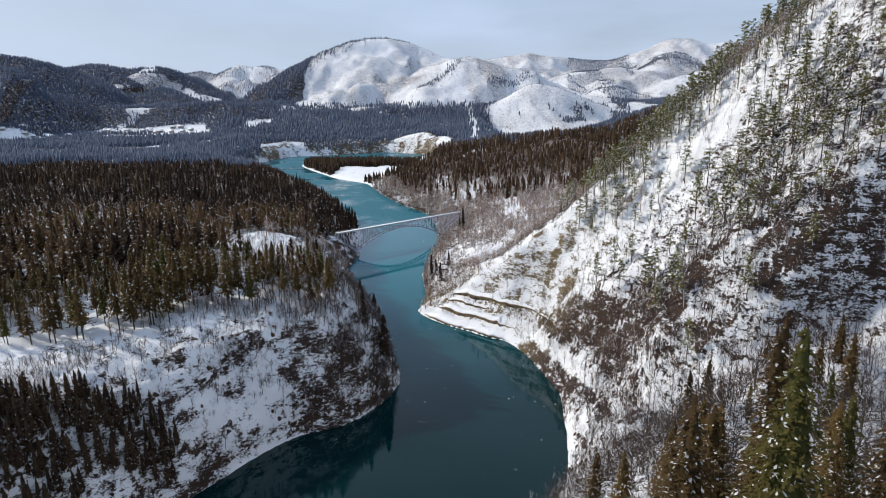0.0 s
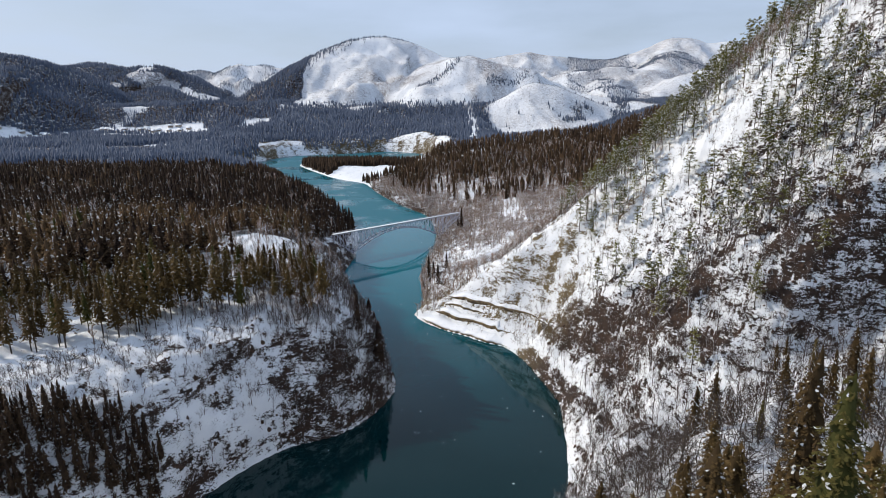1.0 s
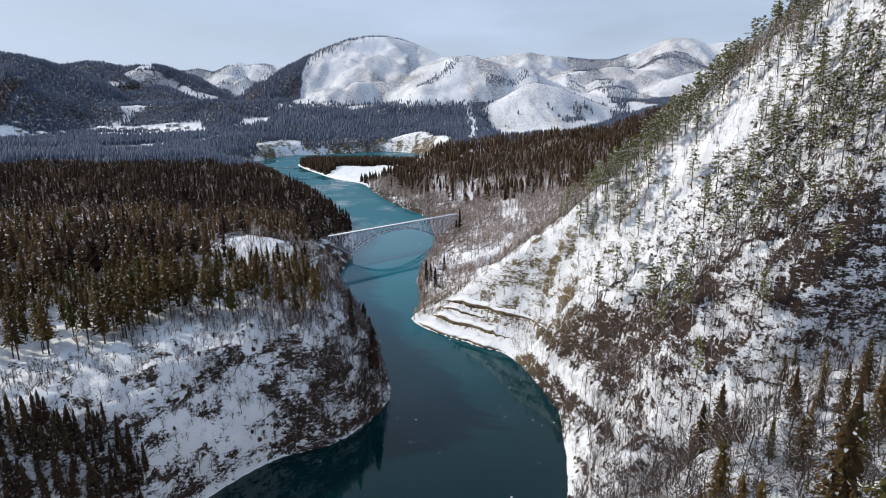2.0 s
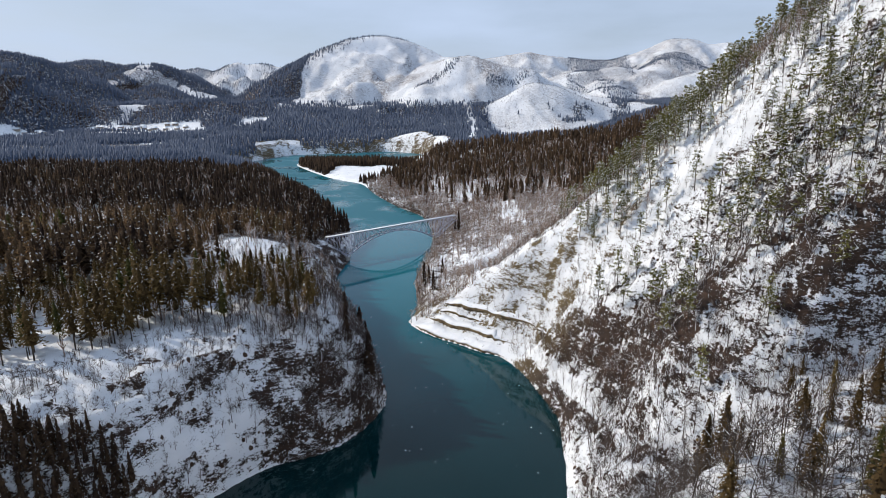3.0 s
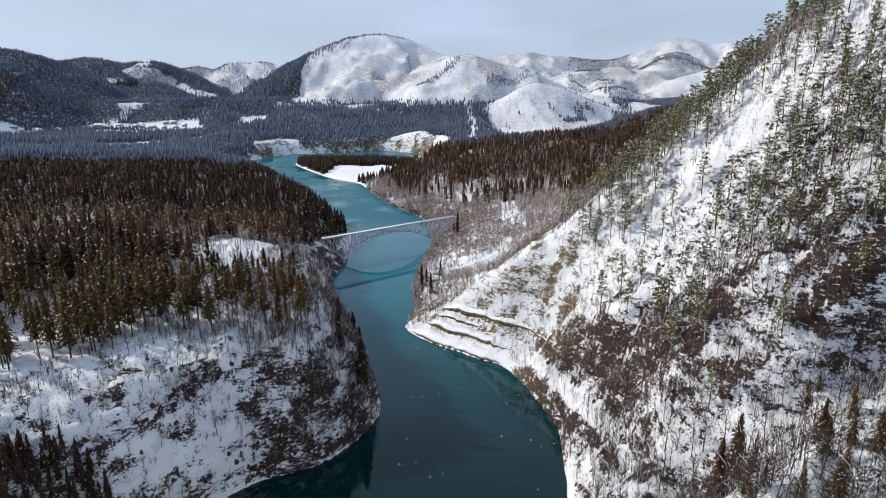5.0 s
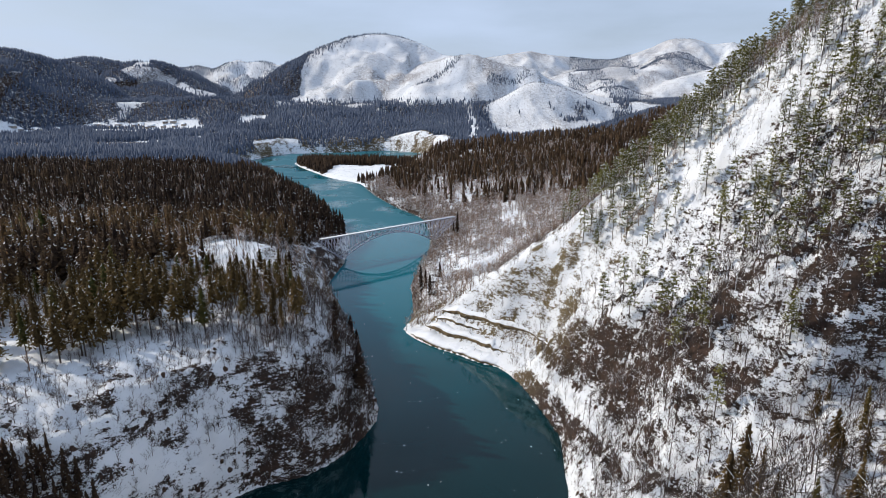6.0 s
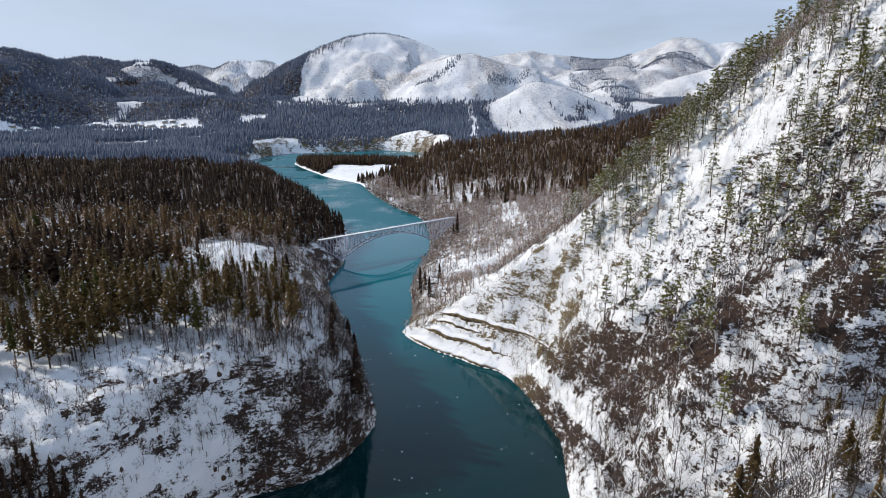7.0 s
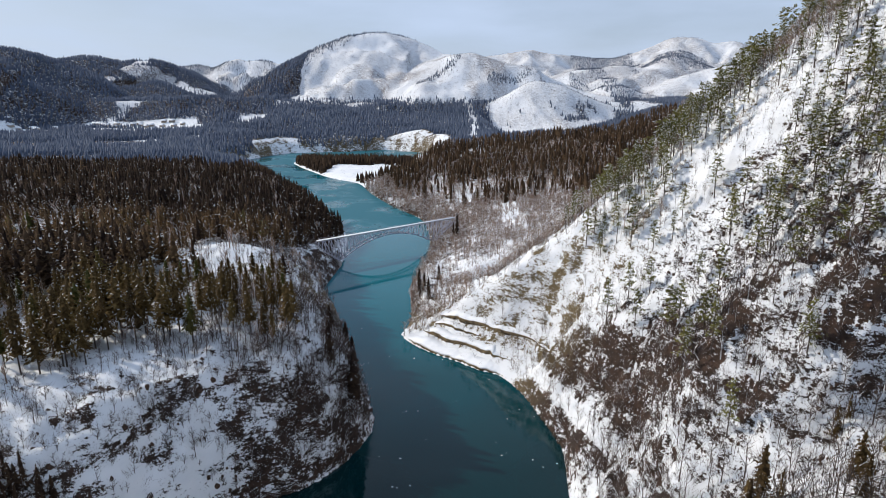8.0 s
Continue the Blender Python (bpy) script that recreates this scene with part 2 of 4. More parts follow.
RIDGES = [  # how steeply the sides fall, and the crest points of the hills
    (0.62, [(-432, 2950, 412), (-331, 3000, 431), (-227, 3040, 424), (-119, 3050, 394), (4, 3000, 335)]),
    (0.60, [(-432, 2950, 412), (-482, 2930, 393), (-553, 2880, 358), (-620, 2820, 322), (-683, 2760, 290), (-720, 2700, 248), (-727, 2600, 180), (-721, 2500, 120)]),
    (0.62, [(4, 2990, 333), (-109, 2750, 262), (-200, 2620, 204), (-255, 2450, 140), (-289, 2350, 96)]),
    (0.58, [(4, 2850, 310), (40, 2700, 307), (111, 2650, 317), (206, 2640, 288), (302, 2640, 266), (389, 2660, 252), (437, 2650, 219), (520, 2640, 184), (609, 2600, 150), (705, 2600, 136), (825, 2600, 113)]),
    (0.62, [(111, 2650, 317), (92, 2520, 232), (100, 2380, 142)]),
    (0.62, [(40, 2700, 307), (-38, 2520, 212), (-75, 2350, 128)]),
    (0.70, [(137, 2250, 112), (210, 2260, 136), (283, 2280, 175), (338, 2300, 191), (422, 2300, 176), (497, 2300, 147), (564, 2310, 120), (695, 2320, 94), (900, 2400, 90)]),
    (0.55, [(295, 4300, 398), (450, 4300, 427), (567, 4300, 441), (684, 4300, 425), (840, 4300, 404), (1035, 4300, 385), (1190, 4300, 394), (1342, 4300, 440), (1456, 4300, 476), (1568, 4300, 515), (1723, 4300, 508), (1841, 4300, 486), (1956, 4300, 494), (2116, 4300, 454), (2577, 4300, 460), (3400, 4500, 420)]),
    (0.5, [(561, 3500, 228), (729, 3550, 272), (889, 3550, 290), (1017, 3550, 300), (1163, 3500, 279), (1300, 3650, 330), (1440, 3900, 400)]),
    (0.5, [(689, 3000, 142), (761, 3020, 176), (872, 3020, 177), (950, 3000, 144)]),
    (0.5, [(942, 3150, 112), (1071, 3200, 166), (1201, 3250, 222), (1337, 3300, 258), (1454, 3300, 285), (1865, 3350, 323), (2400, 3300, 340)]),
    (0.42, [(-3600, 2300, 480), (-2400, 2200, 430), (-1832, 2200, 370), (-1583, 2250, 318), (-1505, 2280, 304), (-1419, 2300, 272), (-1321, 2300, 228), (-1223, 2300, 178), (-1158, 2300, 110)]),
    (0.46, [(-2300, 2850, 330), (-1835, 2800, 305), (-1734, 2800, 304), (-1579, 2800, 316), (-1479, 2800, 305), (-1405, 2800, 294), (-1327, 2800, 304), (-1228, 2800, 285), (-1171, 2780, 260), (-1069, 2700, 200), (-940, 2600, 140), (-830, 2550, 118)]),
    (0.5, [(-1180, 2540, 205), (-1080, 2480, 172), (-960, 2420, 128)]),
    (0.5, [(-3000, 4300, 380), (-2623, 4200, 330), (-1853, 4200, 338), (-1659, 4200, 356), (-1547, 4200, 335), (-1388, 4200, 394), (-1313, 4200, 380), (-1217, 4200, 386), (-1085, 4200, 360), (-931, 4200, 375), (-321, 4200, 379), (295, 4300, 398)]),
    (0.45, [(300, 900, 78), (420, 1000, 110), (520, 1300, 120), (700, 1600, 130), (1200, 1700, 200), (2200, 1700, 380)]),
]


def smax(a, b, k):
    h = np.clip(0.5 + 0.5 * (a - b) / k, 0, 1)
    return b * (1 - h) + a * h + k * h * (1 - h)


def smin(a, b, k):
    return -smax(-a, -b, k)


crag_bare = lambda x, y: np.maximum(np.maximum(spot(x, y, -40, 1640, 80, 80), spot(x, y, -100, 1760, 110, 60)), spot(x, y, -440, 1665, 70, 90))


def height(x, y):
    """The land's height over the river, and plan distances to the banks."""
    x, y = np.asarray(x, float), np.asarray(y, float)
    wx, wy = x + 10 * (fbm(x, y, 22, 3, 5) - 0.5), y + 10 * (fbm(x, y, 22, 3, 6) - 0.5)
    wet = within(x, y, RIVER)
    dl, dn, db, df = away(x, y, LEFT_BANK), away(x, y, NEAR_BANK), away(x, y, BACK_BANK), away(x, y, FAR_BANK)
    shore = np.minimum(np.minimum(dl, dn), np.minimum(db, df))
    dl2 = np.minimum(away(wx, wy, LEFT_BANK), 2.5 * dl)
    # left: a bluff and a wooded terrace
    k = 13 + 8 * ease(y, 330, 420) + 36 * ease(y, 450, 620)
    top = 52 + 6 * ease(-x, 180, 320) - 18 * ease(y, 820, 1000)
    left = top * (1 - np.exp(-dl2 / k)) + 9 * np.exp(-(((x + 130) / 38) ** 2 + ((y - 420) / 30) ** 2))
    left += 0.25 * np.maximum(-x - 420, 0) * (1 - ease(y, 300, 800))
    # right: the steep mountainside and the spur's gentler back
    dn2 = np.minimum(away(wx, wy, NEAR_BANK), 2.5 * dn)
    steep = 1.05 + 0.32 * ease(y, 90, 170)
    cleft = 1 - 0.42 * np.exp(-(((y - 188) / 30) ** 2)) * ease(dn, 10, 40) - 0.30 * np.exp(-(((y - 250) / 24) ** 2)) * ease(dn, 4, 12) * (1 - ease(dn, 18, 42))
    near = steep * dn2 * cleft
    knoll = 60 + 44 * spot(x, y, 34, 36, 62, 62) + 0.8 * np.maximum(x - 150, 0) + 500 * ease(y, 203, 265)
    near = smin(near, knoll, 12)
    nose = ease(y, 334, 348) * (1 - ease(y, 412, 424)) * (1 - ease(dn, 33, 43))
    near = near + nose * (np.interp(dn, [0, 3, 10, 17, 22, 30, 43], [0.4, 1.2, 4.2, 9.6, 14.2, 26, 54]) - near)
    near = np.where(near > 300, 300 + 0.3 * (near - 300), near)
    brow = np.interp(x, [40, 93, 123, 148, 168, 190, 212, 240, 300], [60, 106, 129, 150, 165, 180, 193, 208, 240])
    near = smin(near, brow + 5 + 0.9 * np.maximum(350 - y, 0) - 0.5 * np.maximum(y - 364, 0) + 600 * ease(y, 480, 600), 8)
    b0 = 0.6 * db + 0.0011 * db**2
    b1 = 105 * (1 - np.exp(-0.34 * db / 105))
    rear = b0 + (b1 - b0) * ease(y, 385, 530)
    rear = np.where(rear > 300, 300 + 0.3 * (rear - 300), rear)
    right = smin(near, rear, 8)
    flat = ease(y, 1060, 1160) * ease(-x, 0, 60)
    right = right * (1 - flat) + flat * 5.5 * (1 - np.exp(-db / 9))
    side = np.clip((np.minimum(dl, df) - np.minimum(dn, db)) / 40 + 0.5, 0, 1)
    land = left + (right - left) * side
    land = np.where(nose > 0.5, np.maximum(land, 1.4), land)
    # beyond the bend: cliffs, a wooded shelf and a basin with a village
    rise = 0.16 - 0.14 * ease(-x, 480, 700) * (1 - ease(y, 1980, 2260))
    rise = rise * (1 - 0.8 * ease(x, 90, 200) * (1 - ease(y, 2250, 2500)))
    crags = crag_bare(x, y) * np.where(x < -300, 0.3, 1.0)
    far = (26 + 22 * crags - 12 * ease(x, 90, 200)) * (1 - np.exp(-df / 14)) + np.minimum(rise * df, 90) + 0.012 * np.maximum(y - 1300, 0) + 12 * ease(-x, 480, 700)
    beyond = ease(y, 1180, 1480) * (1 - flat * (y < 1520))
    beyond = np.where((x > -60) & (y < 1520), ease(y, 1350, 1550), beyond)
    beyond = np.where((side < 0.5) & (y > 1000), np.maximum(beyond, ease(-x, 330, 520) * ease(y, 950, 1250)), beyond)
    land = land + (far - land) * beyond
    shape, crest_far = fbm(x, y, 260, 4, 31) - 0.5, np.full(x.shape, 1e9)
    for slope, crest in RIDGES:
        line = smooth_line(crest, 3)
        d, tall = away(x, y, line[:, :2], line[:, 2])
        crest_far = np.minimum(crest_far, d)
        spur = 1 + 0.85 * (fbm(x + 0.25 * y, y - 0.25 * x, 170, 3, 44) - 0.5) * ease(d, 10, 120)
        hill = tall - slope * (np.sqrt(d * d + 4900) - 70) * spur + 2 + 12 * fbm(x, y, 120, 3, 8)
        land = np.where(hill > land - 40, smax(hill, land, 14), land)
    # roughness grows with distance from the water
    lift = ease(shore, 2, 25)
    crag = np.abs(fbm(x, y, 26, 4, 12) - 0.5) * 2
    land = land + lift * (5.0 * (fbm(x, y, 34, 3, 2) - 0.5) + 2.4 * (fbm(x, y, 9, 3, 3) - 0.5))
    land = land + (1 - nose) * ease(shore, 3, 12) * (9.0 * (0.35 - crag) * (y < 620) * (1 - ease(dl, 30, 55) * (side < 0.5)))
    land = land + 0.5 * ease(shore, 0, 3) * (fbm(x, y, 4, 2, 4)) + 3.2 * (1 - nose) * ease(shore, 2, 9) * (1 - ease(shore, 170, 230)) * (y < 440) * (y > 150) * (fbm(x, y, 6, 2, 14) - 0.5)
    land = land + ease(y, 1500, 2200) * (26 + 40 * ease(-x, 500, 800) * ease(y, 2200, 2450) + 30 * ease(y, 3000, 3600)) * shape * (0.25 + 0.75 * ease(crest_far, 20, 160))
    land = land + ease(y, 1950, 2350) * ease(land, 70, 150) * 75 * ease(crest_far, 10, 130) * (0.17 - np.abs(fbm(x + 0.5 * y, y - 0.3 * x, 210, 4, 201) - 0.5) * 1.6)
    # broken ledges: treads and risers on the rocky slopes
    rocky = ease(shore, 4, 14) * (1 - nose) * np.where(dn < dl, (y > 195) * (1 - ease(y, 400, 430)) * (1 - ease(dn, 190, 230)), (y < 330) * (1 - ease(dl, 28, 42)))
    layer = (land + 0.12 * x + 7 * fbm(x, y, 24, 3, 211)) / 6.5
    frac = layer - np.floor(layer)
    land = land + rocky * (0.15 + 0.85 * ease(fbm(x, y, 20, 2, 212), 0.35, 0.6)) * 6.5 * (ease(frac, 0.42, 1.0) - frac)
    bed = -np.minimum(0.8 * shore, 9) - 0.1
    return np.where(wet, bed, np.maximum(land, 0.15 + 0.2 * np.minimum(shore, 3))), wet, dl, dn, db, df


def spot(x, y, cx, cy, rx, ry, turn=0.0):
    c, s = math.cos(turn), math.sin(turn)
    u, v = (x - cx) * c + (y - cy) * s, -(x - cx) * s + (y - cy) * c
    return np.exp(-((u / rx) ** 2 + (v / ry) ** 2))


def stroke(x, y, pts, r):
    """1 along a line of the plan, fading out over r."""
    return np.exp(-((away(x, y, np.array(pts, float)) / r) ** 2))


# ---- where woods stand ----
clearing = lambda x, y: np.maximum(np.maximum(spot(x, y, -118, 408, 38, 50), 1.3 * spot(x, y, -280, 458, 20, 42)), spot(x, y, -86, 438, 13, 26))
keep_left = lambda x, y, z, st, dl, dn, db, df: (dl < dn) * (dl < db) * (1.0 * np.maximum((0.75 * ease(dl, 27, 36) + 0.25 * ease(dl, 52, 74)) * (y > np.interp(x, [-240, -168, -147, -122, -96, -70, -50], [226, 233, 240, 264, 278, 274, 273])), 0.0) * (y < 480) + ease(dl, 4 + 14 * (1 - ease(y, 560, 620)), 14 + 18 * (1 - ease(y, 560, 620))) * (y >= 480)) * (1 - ease(clearing(x, y), 0.25, 0.5)) * (0.94 - 0.65 * (fbm(x, y, 30, 2, 90) > 0.56) * (y < 470))
gully = lambda x, y: stroke(x, y, [(215, 298), (183, 307), (162, 314), (143, 324), (126, 330), (111, 338)], 9)
keep_pine = lambda x, y, z, st, dl, dn, db, df: (dn < dl) * (z > 45) * (z < 330) * np.clip(0.12 + 0.45 * ease(fbm(x, y, 45, 2, 77), 0.40, 0.58) + 0.9 * spot(x, y, 112, 368, 40, 18, 0.1) + 0.8 * spot(x, y, 175, 382, 45, 18) + 0.5 * spot(x, y, 149, 262, 24, 30) + 1.2 * spot(x, y, 113, 218, 5, 5), 0, 0.95) * (1 - 0.9 * gully(x, y)) * (dn < 230) * (y > 211) * np.where(y > 335, ease(x, 72, 104), 1.0)
keep_right = lambda x, y, z, st, dl, dn, db, df: (db < dl) * (db < df) * ease(db, 20, 55) * ease(y + 0.6 * x, 765, 835) * (0.2 + 0.75 * ease(fbm(x, y, 70, 2, 9), 0.42, 0.55)) * (1 - ease(-x, 20, 80) * ease(y, 1090, 1150))
field = lambda x, y: ((x > -235) & (y < 1345) & (y > 1125))
keep_island = lambda x, y, z, st, dl, dn, db, df: (db < df) * (x < -60) * (y > 1090) * (db > 4) * np.where(field(x, y), 0.0, 0.9)
village = lambda x, y: np.maximum.reduce([stroke(x, y, [(-1010, 1860), (-920, 1890), (-840, 1950)], 88), 0.8 * stroke(x, y, [(-1150, 2000), (-850, 2040)], 48), spot(x, y, -1260, 1770, 120, 110), stroke(x, y, [(-1190, 1830), (-1030, 1850)], 30),
                                          spot(x, y, -765, 1455, 75, 75), stroke(x, y, [(-760, 1135), (-640, 1145)], 46)])
OPENINGS = [(-1085, 2175, 60, 62), (-1300, 2650, 90, 55), (-1215, 2690, 70, 50), (-1129, 2640, 90, 48), (-1020, 2620, 85, 45), (-930, 2560, 50, 40)]
opening = lambda x, y: np.maximum.reduce([spot(x, y, *q) for q in OPENINGS])
keep_far = lambda x, y, z, st, dl, dn, db, df: (y < 2980) * ((df < db + 60) | (y > 1520)) * (y > 1000) * (z < 420) *  (0.95 - 0.95 * ease(village(x, y), 0.3, 0.5)) * (1 - 0.9 * ease(opening(x, y) + 0.5 * (fbm(x, y, 45, 2, 172) - 0.5), 0.4, 0.55)) * ease(df, 2, 8) * (1 - ease(crag_bare(x, y) + 0.35 * (fbm(x, y, 40, 2, 173) - 0.5), 0.28, 0.45) * (df < 46)) * (1 - 0.95 * stroke(x, y, [(78, 1530), (95, 1900), (90, 2300)], 15)) * ease(fbm(x, y, 110, 2, 70), np.where((x > -560) & (y < 2300), 0.05, 0.20), np.where((x > -560) & (y < 2300), 0.15, 0.32)) * np.where(x > -600, 1 - ease(z, 110, 150), 1.0) * np.where((x > 120) & (y > 1750), ease(fbm(x, y, 110, 2, 171), 0.42, 0.58), 1.0)

keep_brown = lambda x, y, z, st, dl, dn, db, df: (db < dl) * (db > 1) * (0.92 - 0.5 * (fbm(x, y, 40, 2, 33) > 0.6)) * (y > 405) * (1 - 0.6 * ease(y + 0.6 * x, 740, 820) * ease(db, 25, 60)) * (1 - ease(y, 1040, 1100))

CLIFF = np.array([(61, 360), (73, 329), (86, 301), (97, 292), (101, 287), (107, 261), (107, 250), (108, 242), (105, 239), (102, 237), (95, 235), (89, 243), (84, 258), (78, 244), (73, 267), (69, 292), (63, 312), (59, 335)], float)
BANDS = [np.array(q, float) for q in (
    [(106, 256), (113, 258), (117, 247), (123, 239), (117, 241), (116, 235), (112, 235), (109, 237), (104, 241)],
    [(125, 247), (131, 238), (136, 237), (144, 229), (153, 225), (151, 217), (146, 220), (142, 222), (135, 229), (130, 231), (124, 241)],
    [(131, 229), (141, 221), (151, 217), (151, 211), (140, 212), (138, 218), (132, 221), (126, 223), (119, 226), (122, 229)],
    [(125, 221), (131, 220), (139, 216), (140, 212), (136, 214), (131, 213), (124, 216)],
    [(117, 222), (124, 220), (125, 214), (121, 213), (118, 217)],
    [(99, 227), (105, 226), (111, 217), (112, 213), (104, 214), (100, 221)],
    [(77, 244), (83, 229), (81, 226), (75, 229)],
    [(41, 337), (49, 340), (59, 316), (59, 306), (53, 309), (45, 318)],
    [(53, 310), (61, 295), (63, 281), (57, 281), (51, 298)],
    [(62, 292), (67, 274), (69, 246), (67, 239), (64, 250), (61, 271)])]
TURF = [(108, 347, 7, 4), (95, 339, 7, 4), (74, 349, 6, 5), (84, 313, 10, 4), (80, 374, 6, 8), (61, 392, 7, 5), (72, 370, 5, 5), (31, 392, 8, 4), (41, 377, 8, 4)]
CHUTE = [(-98, 224), (-90, 226), (-84, 233), (-78, 240)]
BLUFF_ROCKS = [(-104, 266, 6, 4), (-90, 259, 5, 6), (-77, 266, 8, 5), (-69, 269, 6, 8), (-73, 260, 5, 3), (-92, 243, 6, 3), (-77, 254, 6, 4), (-52, 270, 9, 6), (-53, 262, 6, 6), (-46, 272, 5, 5),
               (-90, 233, 4, 4), (-34, 281, 5, 9), (-29, 297, 3, 6), (-68, 247, 4, 2.5), (-131, 212, 9, 5), (-118, 228, 8, 5), (-142, 222, 7, 4), (-162, 231, 9, 5), (-149, 236, 8, 4), (-136, 240, 8, 5), (-124, 246, 8, 4), (-112, 252, 7, 4)]


def bareness(x, y, z, st, dl, dn, db, df):
    """How much dark ground shows in the snow, 0.5 is half: rock, scrub, and darkened wood floors."""
    far = (x, y, z, st, dl, dn, db, df)
    floor = np.clip(keep_left(*far) + keep_right(*far) + keep_far(*far) + 0.7 * keep_brown(*far), 0, 1)
    # Under the woods snow is painted dark, as the shaded gaps between trees.
    b = 0.13 + np.where(y < 430, 0.12, 0.26) * ease(st, 1.0, 2.6) + floor * (0.18 * ease(y, 300, 380) + 0.30 * ease(y, 400, 600))
    ux, uy = x + 9 * (fbm(x, y, 9, 3, 161) - 0.5), y + 9 * (fbm(x, y, 9, 3, 162) - 0.5)
    along, over = x + y, x - y
    rock = 1.05 * within(ux, uy, CLIFF) * ease(fbm(along, 2.2 * z, 9, 3, 163), 0.28, 0.38)
    for band in BANDS:
        rock = rock + 0.82 * within(0.5 * (x + ux), 0.5 * (y + uy), band) * ease(fbm(along, 2.2 * z, 9, 3, 164), 0.36, 0.46)
    for cx, cy, rx, ry in TURF:
        rock = rock + 0.62 * ease(spot(ux, uy, cx, cy, rx, ry), 0.3, 0.6)
    rock = rock + 0.7 * (dn < dl) * (y < 255) * (y > 190) * ease(fbm(along, 2.2 * z, 8, 2, 165), 0.64, 0.74)
    boulders = np.zeros(x.shape)
    for cx, cy, rx, ry in BLUFF_ROCKS:
        boulders = np.maximum(boulders, spot(ux, uy, cx, cy, rx, ry))
    rock = rock + 0.66 * ease(boulders, 0.4, 0.65) + 0.75 * (dl < dn) * (dl < 36) * (y < 300) * ease(fbm(over, 2.2 * z, 5, 2, 167), np.where(x < -60, 0.52, 0.54), np.where(x < -60, 0.62, 0.64))
    rock = rock + (stroke(ux, uy, [(-95, 482), (-98, 530), (-97, 590)], 12) > 0.4) * (fbm(along, 2 * z, 9, 2, 168) > 0.42)
    rock = rock + 0.8 * (dl < dn) * (dl < db) * (dl < 24) * (y > 350) * (y < 500) * ease(fbm(along, 2 * z, 9, 3, 181), 0.44, 0.54)
    b += 0.46 * np.clip(rock, 0, 1) - 0.5 * stroke(x, y, [(50, 350), (54, 333), (58, 315), (66, 289), (69, 262)], 2.8)
    slopes = ease(y, 1900, 2100) * (z > 100) * (1 - 0.9 * spot(x, y, -330, 2890, 100, 120))
    b += slopes * (1 - 0.85 * spot(x, y, -330, 2890, 110, 90)) * (0.02 + 0.08 * ease(fbm(x, y, 130, 4, 61), 0.40, 0.64))
    b += 0.12 * ease(st, 1.9, 3.4) * (y < 430)
    bluff = (dl < 40) & (y < 330) & (y > 225)
    b += 0.10 * clearing(x, y) * (dl > 8)
    b += 0.185 * bluff * ease(st, 0.5, 1.4) - 0.3 * stroke(x, y, [(-80, 257), (-85, 246), (-86, 236), (-76, 247)], 5) - 0.34 * stroke(x, y, CHUTE, 7)
    b += 0.30 * np.exp(-(((dn - 4) / 5) ** 2)) * (y > 262) * (y < 345)
    b += (0.13 + 0.10 * (1 - ease(y, 290, 330)) - 0.03 * (1 - ease(y, 218, 250))) * (dn < dl) * (y < 430) + 0.20 * (dl < 45) * (dl < dn) * ease(y, 335, 360) * (1 - ease(y, 640, 700))
    nose = ease(y, 340, 350) * (1 - ease(y, 405, 412)) * (dn < 30)
    b += nose * sum(0.35 * np.exp(-(((dn - q) / 1.2) ** 2)) for q in (10.9, 17.9, 22.2)) - 0.3 * nose * (dn < 9.5)
    b += 0.3 * (df < 30) * (fbm(x, y, 60, 2, 52) > 0.45) + 0.17 * ease(crag_bare(x, y), 0.15, 0.4) * (fbm(x, y, 22, 3, 182) > 0.44) * (df < 90)
    b += 0.34 * np.exp(-((db / 6) ** 2)) * (y > 420) * (y < 1060) + 0.12 * (y > 420) * (y < 1060) * (db < 40)
    return np.minimum(b, 0.72) - 0.14 * gully(x, y)


# ---- mesh helpers ----


def tri_mesh(name, verts, tris, mats, index=None, smooth=False, tint=None):
    """A mesh of triangles from arrays."""
    me = bpy.data.meshes.new(name)
    verts, tris = np.asarray(verts, np.float32), np.asarray(tris, np.int32)
    me.vertices.add(len(verts))
    me.vertices.foreach_set("co", verts.ravel())
    me.loops.add(len(tris) * 3)
    me.loops.foreach_set("vertex_index", tris.ravel())
    me.polygons.add(len(tris))
    me.polygons.foreach_set("loop_start", np.arange(0, len(tris) * 3, 3, dtype=np.int32))
    for m in mats:
        me.materials.append(m)
    if index is not None:
        me.polygons.foreach_set("material_index", np.asarray(index, np.int32))
    me.update(calc_edges=True)
    if smooth:
        me.polygons.foreach_set("use_smooth", np.ones(len(tris), bool))
    if tint is not None:
        a = me.attributes.new("tint", "FLOAT", "POINT")
        a.data.foreach_set("value", np.asarray(tint, np.float32))
    return me


def part(name, me, parent, label=""):
    ob = new(name, me)
    ob.parent = parent
    return tagged(ob, label)


# ---- ground ----
ys = [-700.0]
while ys[-1] < 4900:
    y0 = ys[-1]
    ys.append(y0 + (25 if y0 < 60 else 6 if y0 < 150 else max(1.8, 0.0074 * y0)))
ys = np.array(ys)
us = np.linspace(-1, 1, 490)
GY = np.repeat(ys[:, None], len(us), 1)
GX = us[None, :] * np.maximum(320, 0.86 * GY + 130)
GX = np.where(np.abs(us)[None, :] > 0.97, GX * (1 + (np.abs(us)[None, :] - 0.97) * 30), GX)
GZ, WET, DL, DN, DB, DF = height(GX, GY)
rows, cols = GX.shape
gy, gx = np.gradient(GZ, axis=0), np.gradient(GZ, axis=1)
